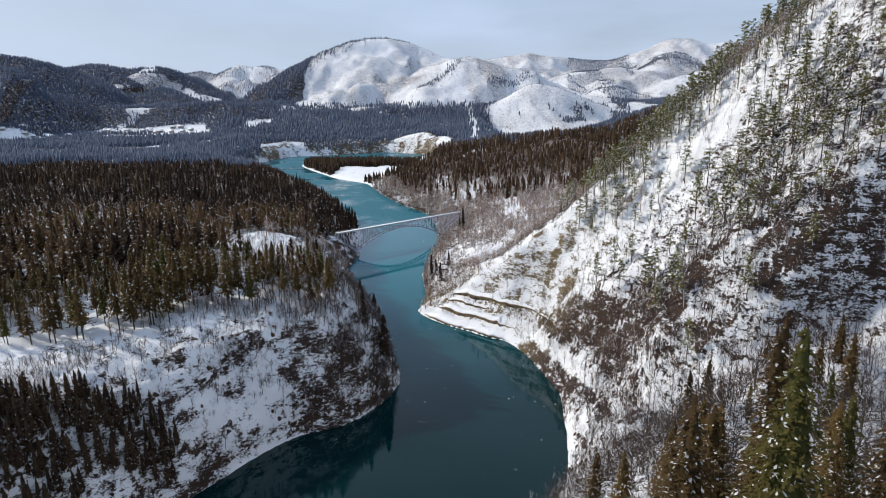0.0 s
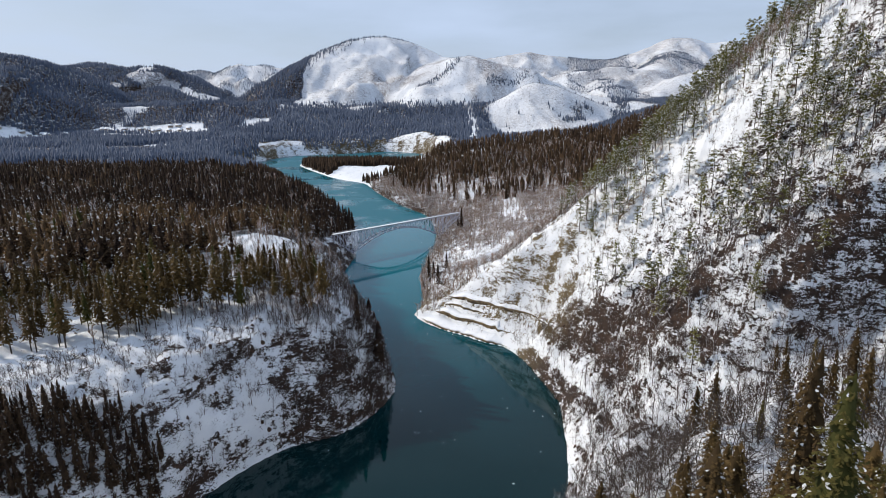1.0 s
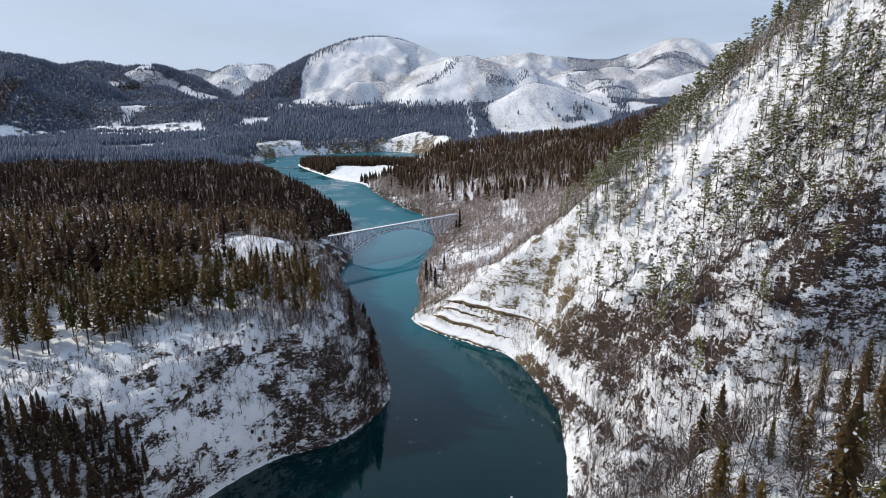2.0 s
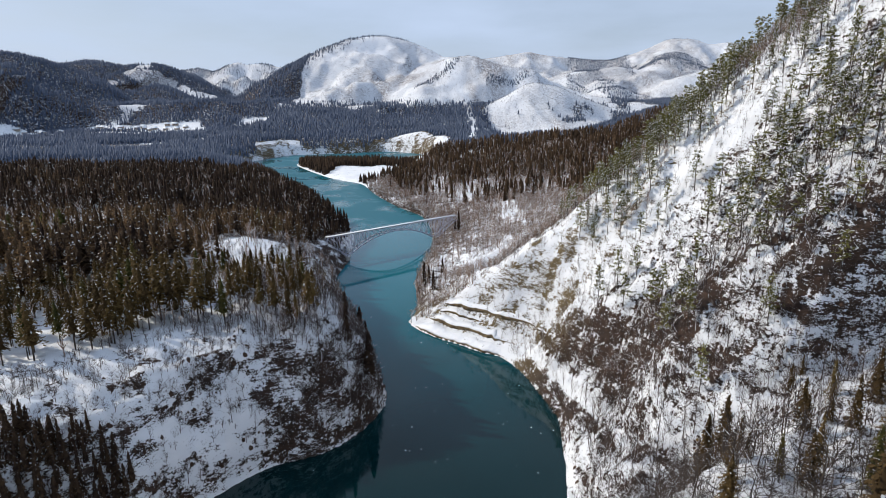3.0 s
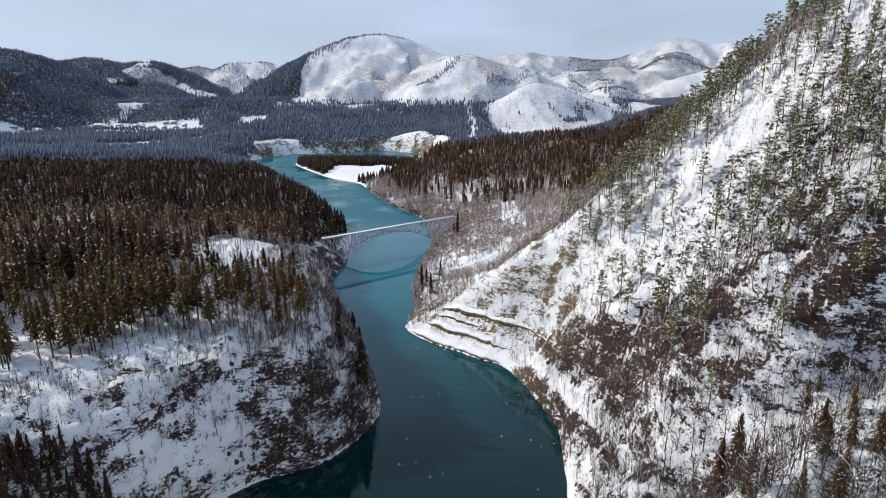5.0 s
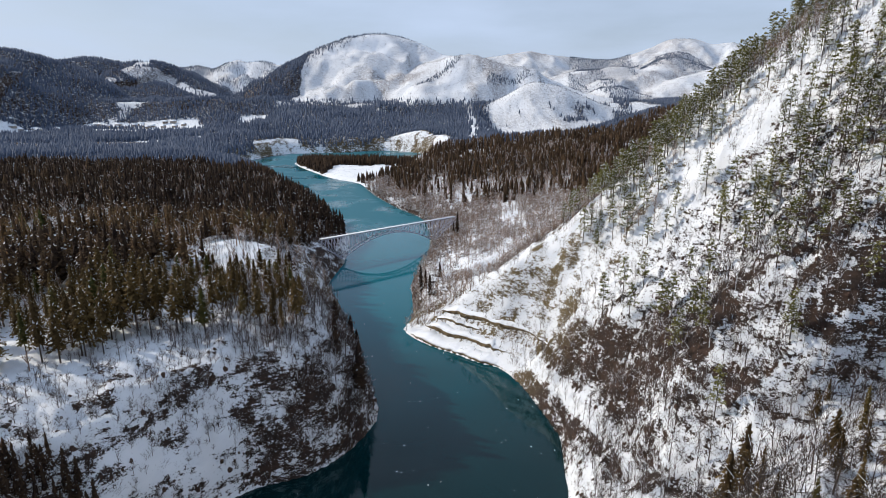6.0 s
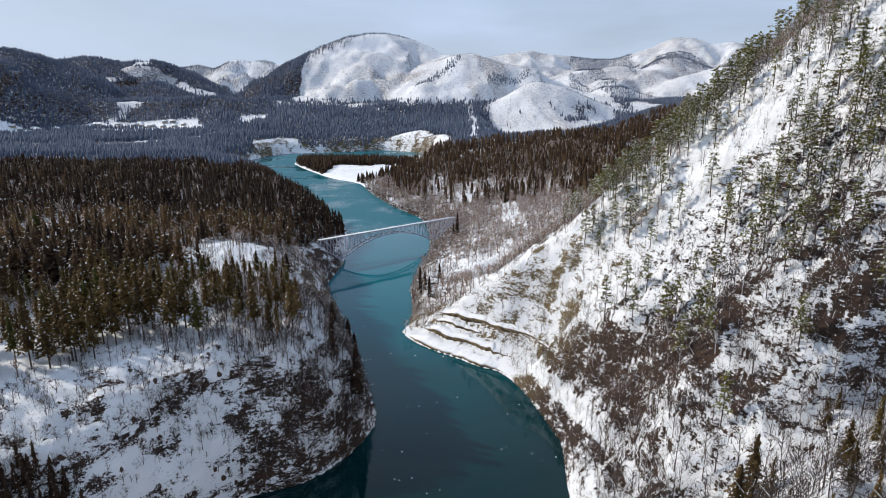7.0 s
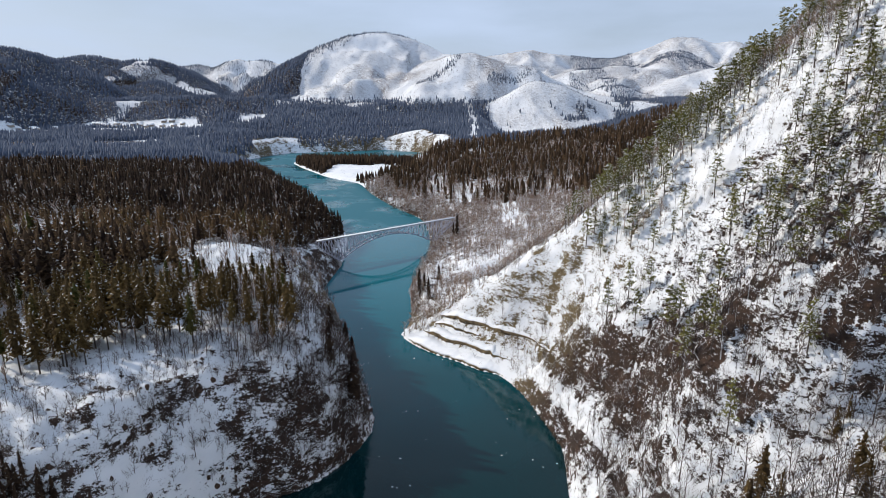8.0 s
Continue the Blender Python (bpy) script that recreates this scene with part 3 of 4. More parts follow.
sy, sx = np.gradient(GY, axis=0), np.gradient(GX, axis=1)
STEEP = np.hypot(gx / np.maximum(sx, 0.1), gy / np.maximum(sy, 0.1))
ids = np.arange(rows * cols).reshape(rows, cols)
a, b, c, d = ids[:-1, :-1].ravel(), ids[:-1, 1:].ravel(), ids[1:, 1:].ravel(), ids[1:, :-1].ravel()
ground_mesh = tri_mesh("ground", np.stack([GX, GY, GZ], -1).reshape(-1, 3), np.vstack([np.stack([a, b, c], -1), np.stack([a, c, d], -1)]), [GROUND], smooth=True)
BARE = bareness(GX, GY, GZ, STEEP, DL, DN, DB, DF)
WARM = ease(GY, 300, 360) * (1 - ease(GY, 420, 470)) * (DN < 120) * 0.9 + 0.05 + 0.6 * (DF < 70) * (GY > 1350)
gullies = np.abs(fbm(GX + 0.3 * GZ, 0.5 * GY - 0.5 * GZ, 150, 4, 62) - 0.5) * 2
BRUSH = ease(GY, 1850, 2050) * ease(GZ, np.where(GX > 90, 15, 60), np.where(GX > 90, 55, 110)) * (0.38 + 0.62 * ease(fbm(GX, GY, 170, 4, 63), 0.42, 0.62)) * (0.45 + 0.55 * ease(gullies, 0.08, 0.3)) * (1 - 0.9 * ease(spot(GX, GY, -330, 2900, 105, 110), 0.2, 0.6))
BRUSH = np.maximum(BRUSH, 0.75 * ease(GY, 3100, 3400) * ease(fbm(GX + GZ, GY, 180, 3, 64), 0.36, 0.55))
BRUSH = BRUSH * (1 - 0.95 * stroke(GX, GY, [(20, 2660), (30, 2540), (60, 2420), (88, 2300)], 26))
for key, arr in (("bare", BARE), ("warm", np.clip(WARM, 0, 1)), ("brush", BRUSH)):
    at = ground_mesh.attributes.new(key, "FLOAT", "POINT")
    at.data.foreach_set("value", arr.astype(np.float32).ravel())
ground = tagged(new("ground", ground_mesh), "snow-covered river gorge with brown rock and scrub showing through", "ground", kind="structure")

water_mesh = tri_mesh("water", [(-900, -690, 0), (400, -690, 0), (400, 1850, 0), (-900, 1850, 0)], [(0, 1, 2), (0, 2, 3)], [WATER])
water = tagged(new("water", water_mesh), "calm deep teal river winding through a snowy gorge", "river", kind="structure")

# ---- trees ----


def tube(v, f, p, q, r0, r1, sides=4):
    """A tapered stick from p to q."""
    p, q = np.array(p, float), np.array(q, float)
    w = (q - p) / (np.linalg.norm(q - p) + 1e-9)
    u = np.cross(w, (0.3, 0.9, 0.1) if abs(w[0]) < 0.9 else (0, 0, 1))
    u /= np.linalg.norm(u)
    s = np.cross(w, u)
    n = len(v)
    for base, r in ((p, r0), (q, r1)):
        for k in range(sides):
            a = 2 * math.pi * k / sides
            v.append(base + r * (u * math.cos(a) + s * math.sin(a)))
    for k in range(sides):
        a, b = n + k, n + (k + 1) % sides
        f += [(a, b, b + sides), (a, b + sides, a + sides)]


def spray(v, f, base, tip, wide, sag, rng):
    """A leafy spray: two triangles bent along its middle."""
    base, tip = np.array(base), np.array(tip)
    way = tip - base
    across = np.cross(way, (rng.uniform(-0.4, 0.4), rng.uniform(-0.4, 0.4), 1.0))
    across /= np.linalg.norm(across) + 1e-9
    mid = base + 0.55 * way
    n = len(v)
    v += [base, mid + across * wide + (0, 0, -sag), tip, mid - across * wide + (0, 0, -sag)]
    f += [(n, n + 1, n + 2), (n, n + 2, n + 3)]


def cedar_crown(seed, count, low=0.16, girth=0.15):
    """Small drooping sprays over the shell of an uneven cone."""
    rng, v, f = np.random.default_rng(seed), [], []
    lobe = rng.uniform(0.7, 1.25, (9, 5))
    size = min(2.5, math.sqrt(480 / count))
    for _ in range(count):
        t = low + (1 - low) * (1 - math.sqrt(rng.uniform(0, 1)) * 0.995)
        a = rng.uniform(0, 2 * math.pi)
        r = girth * ((1 - t) / (1 - low)) ** 0.7 * lobe[int(t * 8.99), int(a / 6.2832 * 4.99)] + 0.006
        r *= rng.uniform(0.55, 1.1)
        go = np.array((math.cos(a), math.sin(a), rng.uniform(-0.9, 0.35))) + rng.normal(0, 0.55, 3)
        go *= rng.uniform(0.03, 0.055) * size * (0.55 + 0.6 * (1 - t)) / np.linalg.norm(go)
        at = np.array((r * math.cos(a), r * math.sin(a), t))
        spray(v, f, at - go * 0.6, at + go * 0.6, 0.017 * size * rng.uniform(0.7, 1.4) * (0.6 + 0.5 * (1 - t)), 0.006 * size, rng)
    return np.array(v), np.array(f)


def conifer_core(seed, tiers, sides, low=0.12, girth=0.14):
    """Ragged drooping tiers that give a conifer its body."""
    rng, v, f = np.random.default_rng(seed), [], []
    for k in range(tiers):
        t0 = low + (0.93 - low) * k / tiers
        t1 = min(1.0, t0 + (1.0 - low) / tiers * 1.9 + 0.04)
        r = girth * (1 - (t0 - low) / (1 - low)) ** 0.65 + 0.008
        n = len(v)
        v.append(np.array((rng.normal(0, 0.006), rng.normal(0, 0.006), t1)))
        for j in range(sides):
            a = (j + rng.uniform(-0.35, 0.35)) * 2 * math.pi / sides + k
            q = r * rng.uniform(0.6, 1.25)
            v.append(np.array((q * math.cos(a), q * math.sin(a), t0 + rng.uniform(-0.35, 0.35) / tiers)))
        f += [(n, n + 1 + j, n + 1 + (j + 1) % sides) for j in range(sides)]
    return np.array(v), np.array(f)


def bough_crown(seed, boughs, twigs, low=0.1, girth=0.18):
    """Drooping boughs in whorls round the stem, each hung with narrow sprays; ragged, with gaps."""
    rng, v, f = np.random.default_rng(seed), [], []
    size = min(2.6, math.sqrt(4200 / (boughs * twigs)))
    side_ = rng.uniform(0.75, 1.2, 7)
    for k in range(boughs):
        t = low + (0.985 - low) * (1 - (1 - (k + rng.uniform(0, 1)) / boughs) ** 0.62)
        a = k * 2.4 + rng.uniform(-0.5, 0.5)
        reach = (girth * ((1 - t) / (1 - low)) ** 0.72 + 0.006) * rng.uniform(0.55, 1.2) * side_[int(a * 1.1) % 7]
        out = np.array((math.cos(a), math.sin(a), 0.0))
        across = np.array((-math.sin(a), math.cos(a), 0.0))
        drop = rng.uniform(0.15, 0.55)
        for _ in range(twigs):
            q = rng.uniform(0.12, 1.0) ** 0.7
            at = out * reach * q + across * reach * rng.normal(0, 0.17) * (1.1 - 0.5 * q) + (0, 0, t - drop * reach * q * q + rng.normal(0, 0.006))
            go = out * rng.uniform(0.3, 1.1) + across * rng.normal(0, 0.6) + (0, 0, rng.uniform(-0.8, 0.2))
            go *= rng.uniform(0.016, 0.030) * size * (0.6 + 0.5 * (1 - t)) / np.linalg.norm(go)
            spray(v, f, at - go * 0.5, at + go * 0.7, 0.0058 * size * rng.uniform(0.7, 1.4), 0.003 * size, rng)
    return np.array(v), np.array(f)


def both(a, b):
    return np.vstack([a[0], b[0]]), np.vstack([a[1], b[1] + len(a[0])])


def cedar(seed, tiers, sides, boughs, twigs, low, girth, body=0.4):
    """A slim inner body and boughs; the body's faces come first."""
    return both(conifer_core(seed, tiers, sides, low, girth * body), bough_crown(seed, boughs, twigs, low, girth))


def conifer(seed, tiers, sides, sprays, low=0.12, girth=0.14, body=0.7):
    """Body and sprays; the body's faces come first."""
    return both(conifer_core(seed, tiers, sides, low, girth * body), cedar_crown(seed, sprays, low, girth))


def pine_crown(seed, count):
    """Flat tufts of needles in layers along thin boughs, on a long bare stem."""
    rng, v, f = np.random.default_rng(seed), [], []
    boughs = 17
    size = math.sqrt(430 / count)
    for k in range(boughs):
        t = 0.34 + 0.64 * (k + rng.uniform(-0.6, 1.2)) / boughs
        a = k * 2.4 + rng.uniform(-0.6, 0.6)
        r = (0.185 * ((1 - t) / 0.64) ** 0.6 + 0.02) * rng.uniform(0.4, 1.25)
        out = np.array((math.cos(a), math.sin(a), 0))
        end = out * r + (0, 0, t + rng.uniform(-0.03, 0.025))
        tube(v, f, (0, 0, t - 0.02), end, 0.0035, 0.0012, 3)
        for _ in range(count // boughs):
            s = rng.uniform(0.25, 1.05)
            at = out * r * s + (0, 0, t + 0.006) + rng.normal(0, 0.026, 3) * (1, 1, 0.6)
            go = rng.normal(0, 1, 3) * (1, 1, 0.45) + out * 0.7
            go /= np.linalg.norm(go)
            spray(v, f, at - go * 0.022 * size, at + go * 0.034 * size, 0.016 * size, 0.004, rng)
    return np.array(v), np.array(f)


def bare_crown(seed, boughs, twigs, thin=1.0):
    rng, v, f = np.random.default_rng(seed), [], []
    for k in range(boughs):
        t = 0.18 + 0.62 * k / boughs
        a = k * 2.4 + rng.uniform(-0.9, 0.9)
        reach = (0.52 - 0.34 * t) * rng.uniform(0.55, 1.3)
        out = np.array((math.cos(a), math.sin(a), 0))
        p, q = np.array((0, 0, t)), out * reach * 0.55 + (0, 0, t + reach * rng.uniform(0.1, 0.5)) + rng.normal(0, 0.03, 3)
        q2 = q + out * reach * rng.uniform(0.1, 0.5) + (0, 0, reach * rng.uniform(0.2, 0.7)) + rng.normal(0, 0.05, 3)
        tube(v, f, p, q, 0.012 * thin, 0.007 * thin, 3)
        tube(v, f, q, q2, 0.007 * thin, 0.003 * thin, 3)
        for _ in range(twigs):
            s = rng.uniform(0.3, 1)
            at = p + (q - p) * min(1, 2 * s) if s < 0.5 else q + (q2 - q) * (2 * s - 1)
            go = out * rng.uniform(-0.2, 1.0) + rng.normal(0, 0.65, 3) * (1, 1, 0.5) + (0, 0, 0.6)
            go *= rng.uniform(0.06, 0.16) / np.linalg.norm(go)
            w = np.cross(go, rng.normal(0, 1, 3))
            w *= 0.0035 * thin / (np.linalg.norm(w) + 1e-9)
            n = len(v)
            v += [at - w, at + w, at + go]
            f.append((n, n + 1, n + 2))
    return np.array(v), np.array(f)


def far_cone(seed):
    """A small ragged two-tier conifer for woods far off."""
    rng, v, f = np.random.default_rng(seed), [], []
    for z0, z1, r in ((0.02, 0.66, 0.23), (0.34, 1.0, 0.15)):
        n = len(v)
        v.append((rng.normal(0, 0.01), rng.normal(0, 0.01), z1))
        for k in range(4):
            a = k * math.pi / 2 + rng.uniform(-0.4, 0.4)
            v.append((r * rng.uniform(0.7, 1.25) * math.cos(a), r * rng.uniform(0.7, 1.25) * math.sin(a), z0 + rng.uniform(-0.06, 0.06)))
        f += [(n, n + 1 + k, n + 1 + (k + 1) % 4) for k in range(4)]
    return np.array(v), np.array(f)


def far_bare(seed):
    rng, v, f = np.random.default_rng(seed), [], []
    for k in range(5):
        a, t = rng.uniform(0, 6.28), rng.uniform(0.0, 0.45)
        n = len(v)
        w = 0.062
        e = np.array((0.26 * math.cos(a) * rng.uniform(0.3, 1), 0.26 * math.sin(a) * rng.uniform(0.3, 1), t + rng.uniform(0.35, 0.55)))
        b = np.array((0.03 * math.cos(a), 0.03 * math.sin(a), t))
        s = np.array((math.sin(a + 0.8), -math.cos(a + 0.8), 0)) * w
        v += [b - s, b + s, e]
        f.append((n, n + 1, n + 2))
    return np.array(v), np.array(f)


def thicket_tree(seed, thick=1.0, twigs=2, spread=1.0):
    """A slim leafless tree of thin blades: a stem, rising boughs and twigs."""
    rng, v, f = np.random.default_rng(seed), [], []

    def blade(p, q, w):
        a, n = rng.uniform(0, 3.14), len(v)
        s = np.array((math.cos(a), math.sin(a), 0)) * w * thick
        v.extend([p - s, p + s, q])
        f.append((n, n + 1, n + 2))

    top = np.array((rng.normal(0, 0.03), rng.normal(0, 0.03), 0.95))
    blade(np.zeros(3), top, 0.013)
    blade(np.zeros(3), top, 0.013)
    for k in range(16):
        t, a = rng.uniform(0.2, 0.85), k * 2.4 + rng.uniform(-0.5, 0.5)
        reach = (0.36 - 0.26 * t) * rng.uniform(0.6, 1.2)
        p = top * t
        q = p + np.array((math.cos(a) * reach * 0.7 * spread, math.sin(a) * reach * 0.7 * spread, reach))
        blade(p, q, 0.008)
        for _ in range(twigs):
            m = p + (q - p) * rng.uniform(0.3, 0.9)
            blade(m, m + np.array((rng.normal(0, 0.06 * spread), rng.normal(0, 0.06 * spread), rng.uniform(0.05, 0.16))), 0.006)
    return np.array(v), np.array(f)


def shrub(seed):
    """A leafless bush: thin stems fanning out from one root."""
    rng, v, f = np.random.default_rng(seed), [], []
    for k in range(11):
        a, lean = rng.uniform(0, 6.28), rng.uniform(0.0, 1.1)
        b = rng.normal(0, 0.16, 3) * (1, 1, 0)
        reach = rng.uniform(0.35, 1.0)
        m = b + np.array((lean * math.cos(a), lean * math.sin(a), 1.0)) * reach * 0.5
        ends = [(b, m, 0.013)] + [(m + rng.normal(0, 0.02, 3), m + np.array((rng.normal(lean * math.cos(a) * 0.5, 0.3), rng.normal(lean * math.sin(a) * 0.5, 0.3), rng.uniform(0.25, 0.7))) * reach, 0.008) for _ in range(3)]
        for p, q, w in ends:
            s = np.array((math.sin(a + 0.8), -math.cos(a + 0.8), 0)) * w
            n = len(v)
            v += [p - s, p + s, q]
            f.append((n, n + 1, n + 2))
    return np.array(v), np.array(f)


def trunk_mesh(name, r, top, low_bend=0.0):
    v, f = [], []
    tube(v, f, (0, 0, -0.05), (low_bend, 0, top * 0.5), r, r * 0.7, 6)
    tube(v, f, (low_bend, 0, top * 0.5), (0, 0, top), r * 0.7, r * 0.15, 6)
    return tri_mesh(name, v, f, [BARK])


def wood(name, templates, places, mats, label, category, body=0):
    """Many trees far off, joined into one: places are rows of x, y, z, height, turn, tint."""
    rng = np.random.default_rng(len(places))
    V, F, T, S, base = [], [], [], [], 0
    pick = rng.integers(0, len(templates), len(places))
    for k, (tv, tf) in enumerate(templates):
        rows_ = places[pick == k]
        if not len(rows_):
            continue
        c, s = np.cos(rows_[:, 4])[:, None], np.sin(rows_[:, 4])[:, None]
        h = rows_[:, 3][:, None]
        g = h * rng.uniform(0.75, 1.25, h.shape)
        X = (tv[None, :, 0] * c - tv[None, :, 1] * s) * g + rows_[:, 0][:, None]
        Y = (tv[None, :, 0] * s + tv[None, :, 1] * c) * g + rows_[:, 1][:, None]
        Z = tv[None, :, 2] * h + rows_[:, 2][:, None]
        V.append(np.stack([X, Y, Z], -1).reshape(-1, 3))
        F.append((tf[None] + (base + np.arange(len(rows_)) * len(tv))[:, None, None]).reshape(-1, 3))
        T.append(np.repeat(rows_[:, 5], len(tv)))
        S.append(np.tile(np.arange(len(tf)) < body, len(rows_)))
        base += len(rows_) * len(tv)
    me = tri_mesh(name, np.vstack(V), np.vstack(F), mats, np.concatenate(S) if body else None, tint=np.concatenate(T))
    return tagged(new(name, me), label, category, kind="stuff")


def scatter(x0, x1, y0, y1, gap, seed, keep):
    """Jittered places on land where keep(x, y, z, steep, dists) exceeds a random number."""
    rng = np.random.default_rng(seed)
    gx_, gy_ = np.meshgrid(np.arange(x0, x1, gap), np.arange(y0, y1, gap))
    px = gx_.ravel() + rng.uniform(-0.5, 0.5, gx_.size) * gap
    py = gy_.ravel() + rng.uniform(-0.5, 0.5, gx_.size) * gap
    ok = np.abs(px) < 0.84 * py + 70
    px, py = px[ok], py[ok]
    z, wet, dl, dn, db, df = height(px, py)
    z2 = height(px + 2, py)[0]
    z3 = height(px, py + 2)[0]
    st = np.hypot(z2 - z, z3 - z) / 2
    p = keep(px, py, z, st, dl, dn, db, df)
    ok = (~wet) & (rng.uniform(size=px.size) < p)
    n = ok.sum()
    return np.stack([px[ok], py[ok], z[ok] - 0.4, np.ones(n), rng.uniform(0, 6.283, n), rng.uniform(0, 1, n)], -1)


def tree_kind(name, trunk, crowns, crown_mats, places, label, category, group, body=0):
    """Trees as things: each an empty with a trunk and a crown."""
    seeds = []
    for k, (v, f) in enumerate(crowns):
        root = tagged(new(name), label, category, group)
        part("trunk", trunk, root)
        part("crown", tri_mesh("crown", v, f, crown_mats, np.arange(len(f)) < body), root)
        seeds.append(root)
    for k, (x, y, z, h, turn, _) in enumerate(places):
        m = Matrix.LocRotScale((x, y, z), Euler((0, 0, turn)), (h * (0.8 + 0.4 * (k * 0.618 % 1)),) * 2 + (h,))
        if k < len(seeds):
            seeds[k].matrix_basis = m
        else:
            src = seeds[k % len(seeds)]
            t = copy_thing(src, pose(0, 0, 0))
            t.matrix_basis = m


rng = np.random.default_rng(7)

# left terrace: cedars
left_wood = scatter(-760, -60, 190, 960, 7.1, 11, keep_left)
clump = fbm(left_wood[:, 0], left_wood[:, 1], 38, 3, 111)
left_wood[:, 3] = (17 + 8 * left_wood[:, 5] - 4.5 * ease(left_wood[:, 1], 360, 560)) * (0.75 + 0.5 * ease(clump, 0.3, 0.7))
# Tint falls off in the back rows: cloud shade painted into the needles.
left_wood[:, 5] = np.clip(rng.normal(0.42, 0.24, len(left_wood)) + 1.3 * (fbm(left_wood[:, 0], left_wood[:, 1], 70, 2, 112) - 0.5) - 0.7 * ease(left_wood[:, 1], 460, 560), 0, 1)
order = np.argsort(np.hypot(left_wood[:, 0], left_wood[:, 1] - 50))
left_wood = left_wood[order]
near_cedars, left_wood = left_wood[:240], left_wood[240:]
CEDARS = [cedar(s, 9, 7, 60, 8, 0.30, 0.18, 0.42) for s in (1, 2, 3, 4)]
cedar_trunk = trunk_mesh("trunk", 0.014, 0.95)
tree_kind("cedar_tree", cedar_trunk, CEDARS, [CEDAR, CEDAR_DIM], near_cedars, "brown-green winter cedar with clumps of snow on a terrace", "tree", "cedars on the terrace edge", 63)
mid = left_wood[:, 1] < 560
wood("cedar_wood", [conifer(s, 6, 6, 120, 0.22, 0.19, 0.42) for s in (21, 22, 23)], left_wood[mid], [CEDAR_FAR, CEDAR_FAR_DIM], "dense dark brown-green cedar wood dusted with snow", "wood", 36)
wood("cedar_wood", [conifer(s, 5, 5, 24, 0.1, 0.19, 0.6) for s in (24, 25, 26)], left_wood[~mid], [CEDAR_FAR, CEDAR_FAR_DIM], "dense brown cedar wood above the river, cloud shade painted dark", "wood", 25)

GROVE = np.array([(-160, 190), (-137, 196), (-124, 205), (-112, 209), (-107, 207), (-107, 201), (-115, 193), (-150, 162), (-175, 160)], float)
low = scatter(-176, -100, 160, 218, 2.7, 197, lambda *q: 0.9 * (q[4] > 2) * within(q[0], q[1], GROVE))
low[:, 3] = 10 + 5 * low[:, 5]
# Near-black tint: the shade on this grove is put into its colour.
low[:, 5] *= 0.15
wood("cedar_wood", [cedar(s, 9, 7, 40, 7, 0.08, 0.2, 0.5) for s in (5, 6, 7)], low, [CEDAR_FAR, CEDAR_FAR_DIM], "thick cedar grove on the steep bank above the river, shade in its tint", "wood", 63)

# right slope: pines
pines = scatter(45, 290, 200, 440, 6.2, 13, keep_pine)
pines[:, 3] = 14 + 8 * pines[:, 5]
pines = pines[np.argsort(np.hypot(pines[:, 0], pines[:, 1]))]
near_pines, far_pines = pines[:300], pines[300:]
PINES = [pine_crown(s, 390) for s in (31, 32, 33, 34)]
pine_trunk = trunk_mesh("trunk", 0.012, 0.97, 0.015)
tree_kind("pine_tree", pine_trunk, PINES, [PINE], near_pines, "green pine with snow on its boughs on the steep slope", "tree", "pines on the slope")
wood("pine_wood", [pine_crown(s, 150) for s in (35, 36, 37)], far_pines, [PINE_FAR], "green pines with snowy boughs along the crest", "wood")

# right foreground cedars: place and height of the top
NEAR_TOPS = [(42.4, 67.7, 125), (37, 55, 128), (41.8, 79.5, 106), (30.2, 63.5, 116), (47.2, 61.9, 112), (46, 74, 110), (37, 72, 110), (52, 67, 114), (34, 78, 98), (56, 58, 122), (44, 50, 125), (31, 107, 80), (50, 84, 100), (38, 87, 99), (28, 81, 97), (47, 93, 97), (57, 76, 108), (63, 69, 115), (52, 102, 91), (42, 98, 90)]
FAR_TOPS = [(73.2, 162.2, 71), (76, 168, 67), (80, 155, 70), (74, 152, 69), (91, 188, 63), (94, 184, 58), (117, 200, 67), (122, 203, 68), (105, 174, 75), (110, 170, 74), (114, 166, 80), (89.5, 145, 76), (84, 148, 74),
            (96, 152, 77), (101, 166, 74), (121, 186, 75), (128, 178, 82), (70, 143, 72), (99, 138, 82), (64, 132, 78), (118, 158, 84)]


def topped(rows_):
    p = np.array(rows_, float)
    z = height(p[:, 0], p[:, 1])[0]
    k = np.arange(len(p))
    return np.stack([p[:, 0], p[:, 1], z - 0.4, np.maximum(p[:, 2] - z, 8), k * 2.4 % 6.28, k * 0.618 % 1], -1)


tree_kind("cedar_tree", cedar_trunk, [cedar(s, 16, 7, 200, 20, 0.04, 0.20, 0.42) for s in (41, 42, 43)], [CEDAR, CEDAR_DIM], topped(NEAR_TOPS), "tall green-brown cedar with snow clumps on a shaded slope", "tree", "cedars on the slope", 112)
tree_kind("cedar_tree", cedar_trunk, [cedar(s, 10, 7, 120, 12, 0.05, 0.20, 0.45) for s in (46, 47, 48)], [CEDAR, CEDAR_DIM], topped(FAR_TOPS), "slender dark brown cedar among bare trees on the slope", "tree", "slender cedars on the slope", 70)

# bare trees
keep_bare = lambda x, y, z, st, dl, dn, db, df: np.where(dn < dl, (dn > 3) * (0.22 + 0.7 * (y < 270)) * (z < 150), (dl > 1) * (dl < 46) * (y < 470) * (0.4 + 0.5 * ease(y, 285, 310) + 0.4 * (dl < 14) * (x > -80) * (y > 245)))
bare = scatter(-170, 230, 90, 480, 5.9, 19, keep_bare)
bare[:, 3] = 5.5 + 6 * bare[:, 5] + 4 * (bare[:, 1] < 265) * (bare[:, 0] > 40)
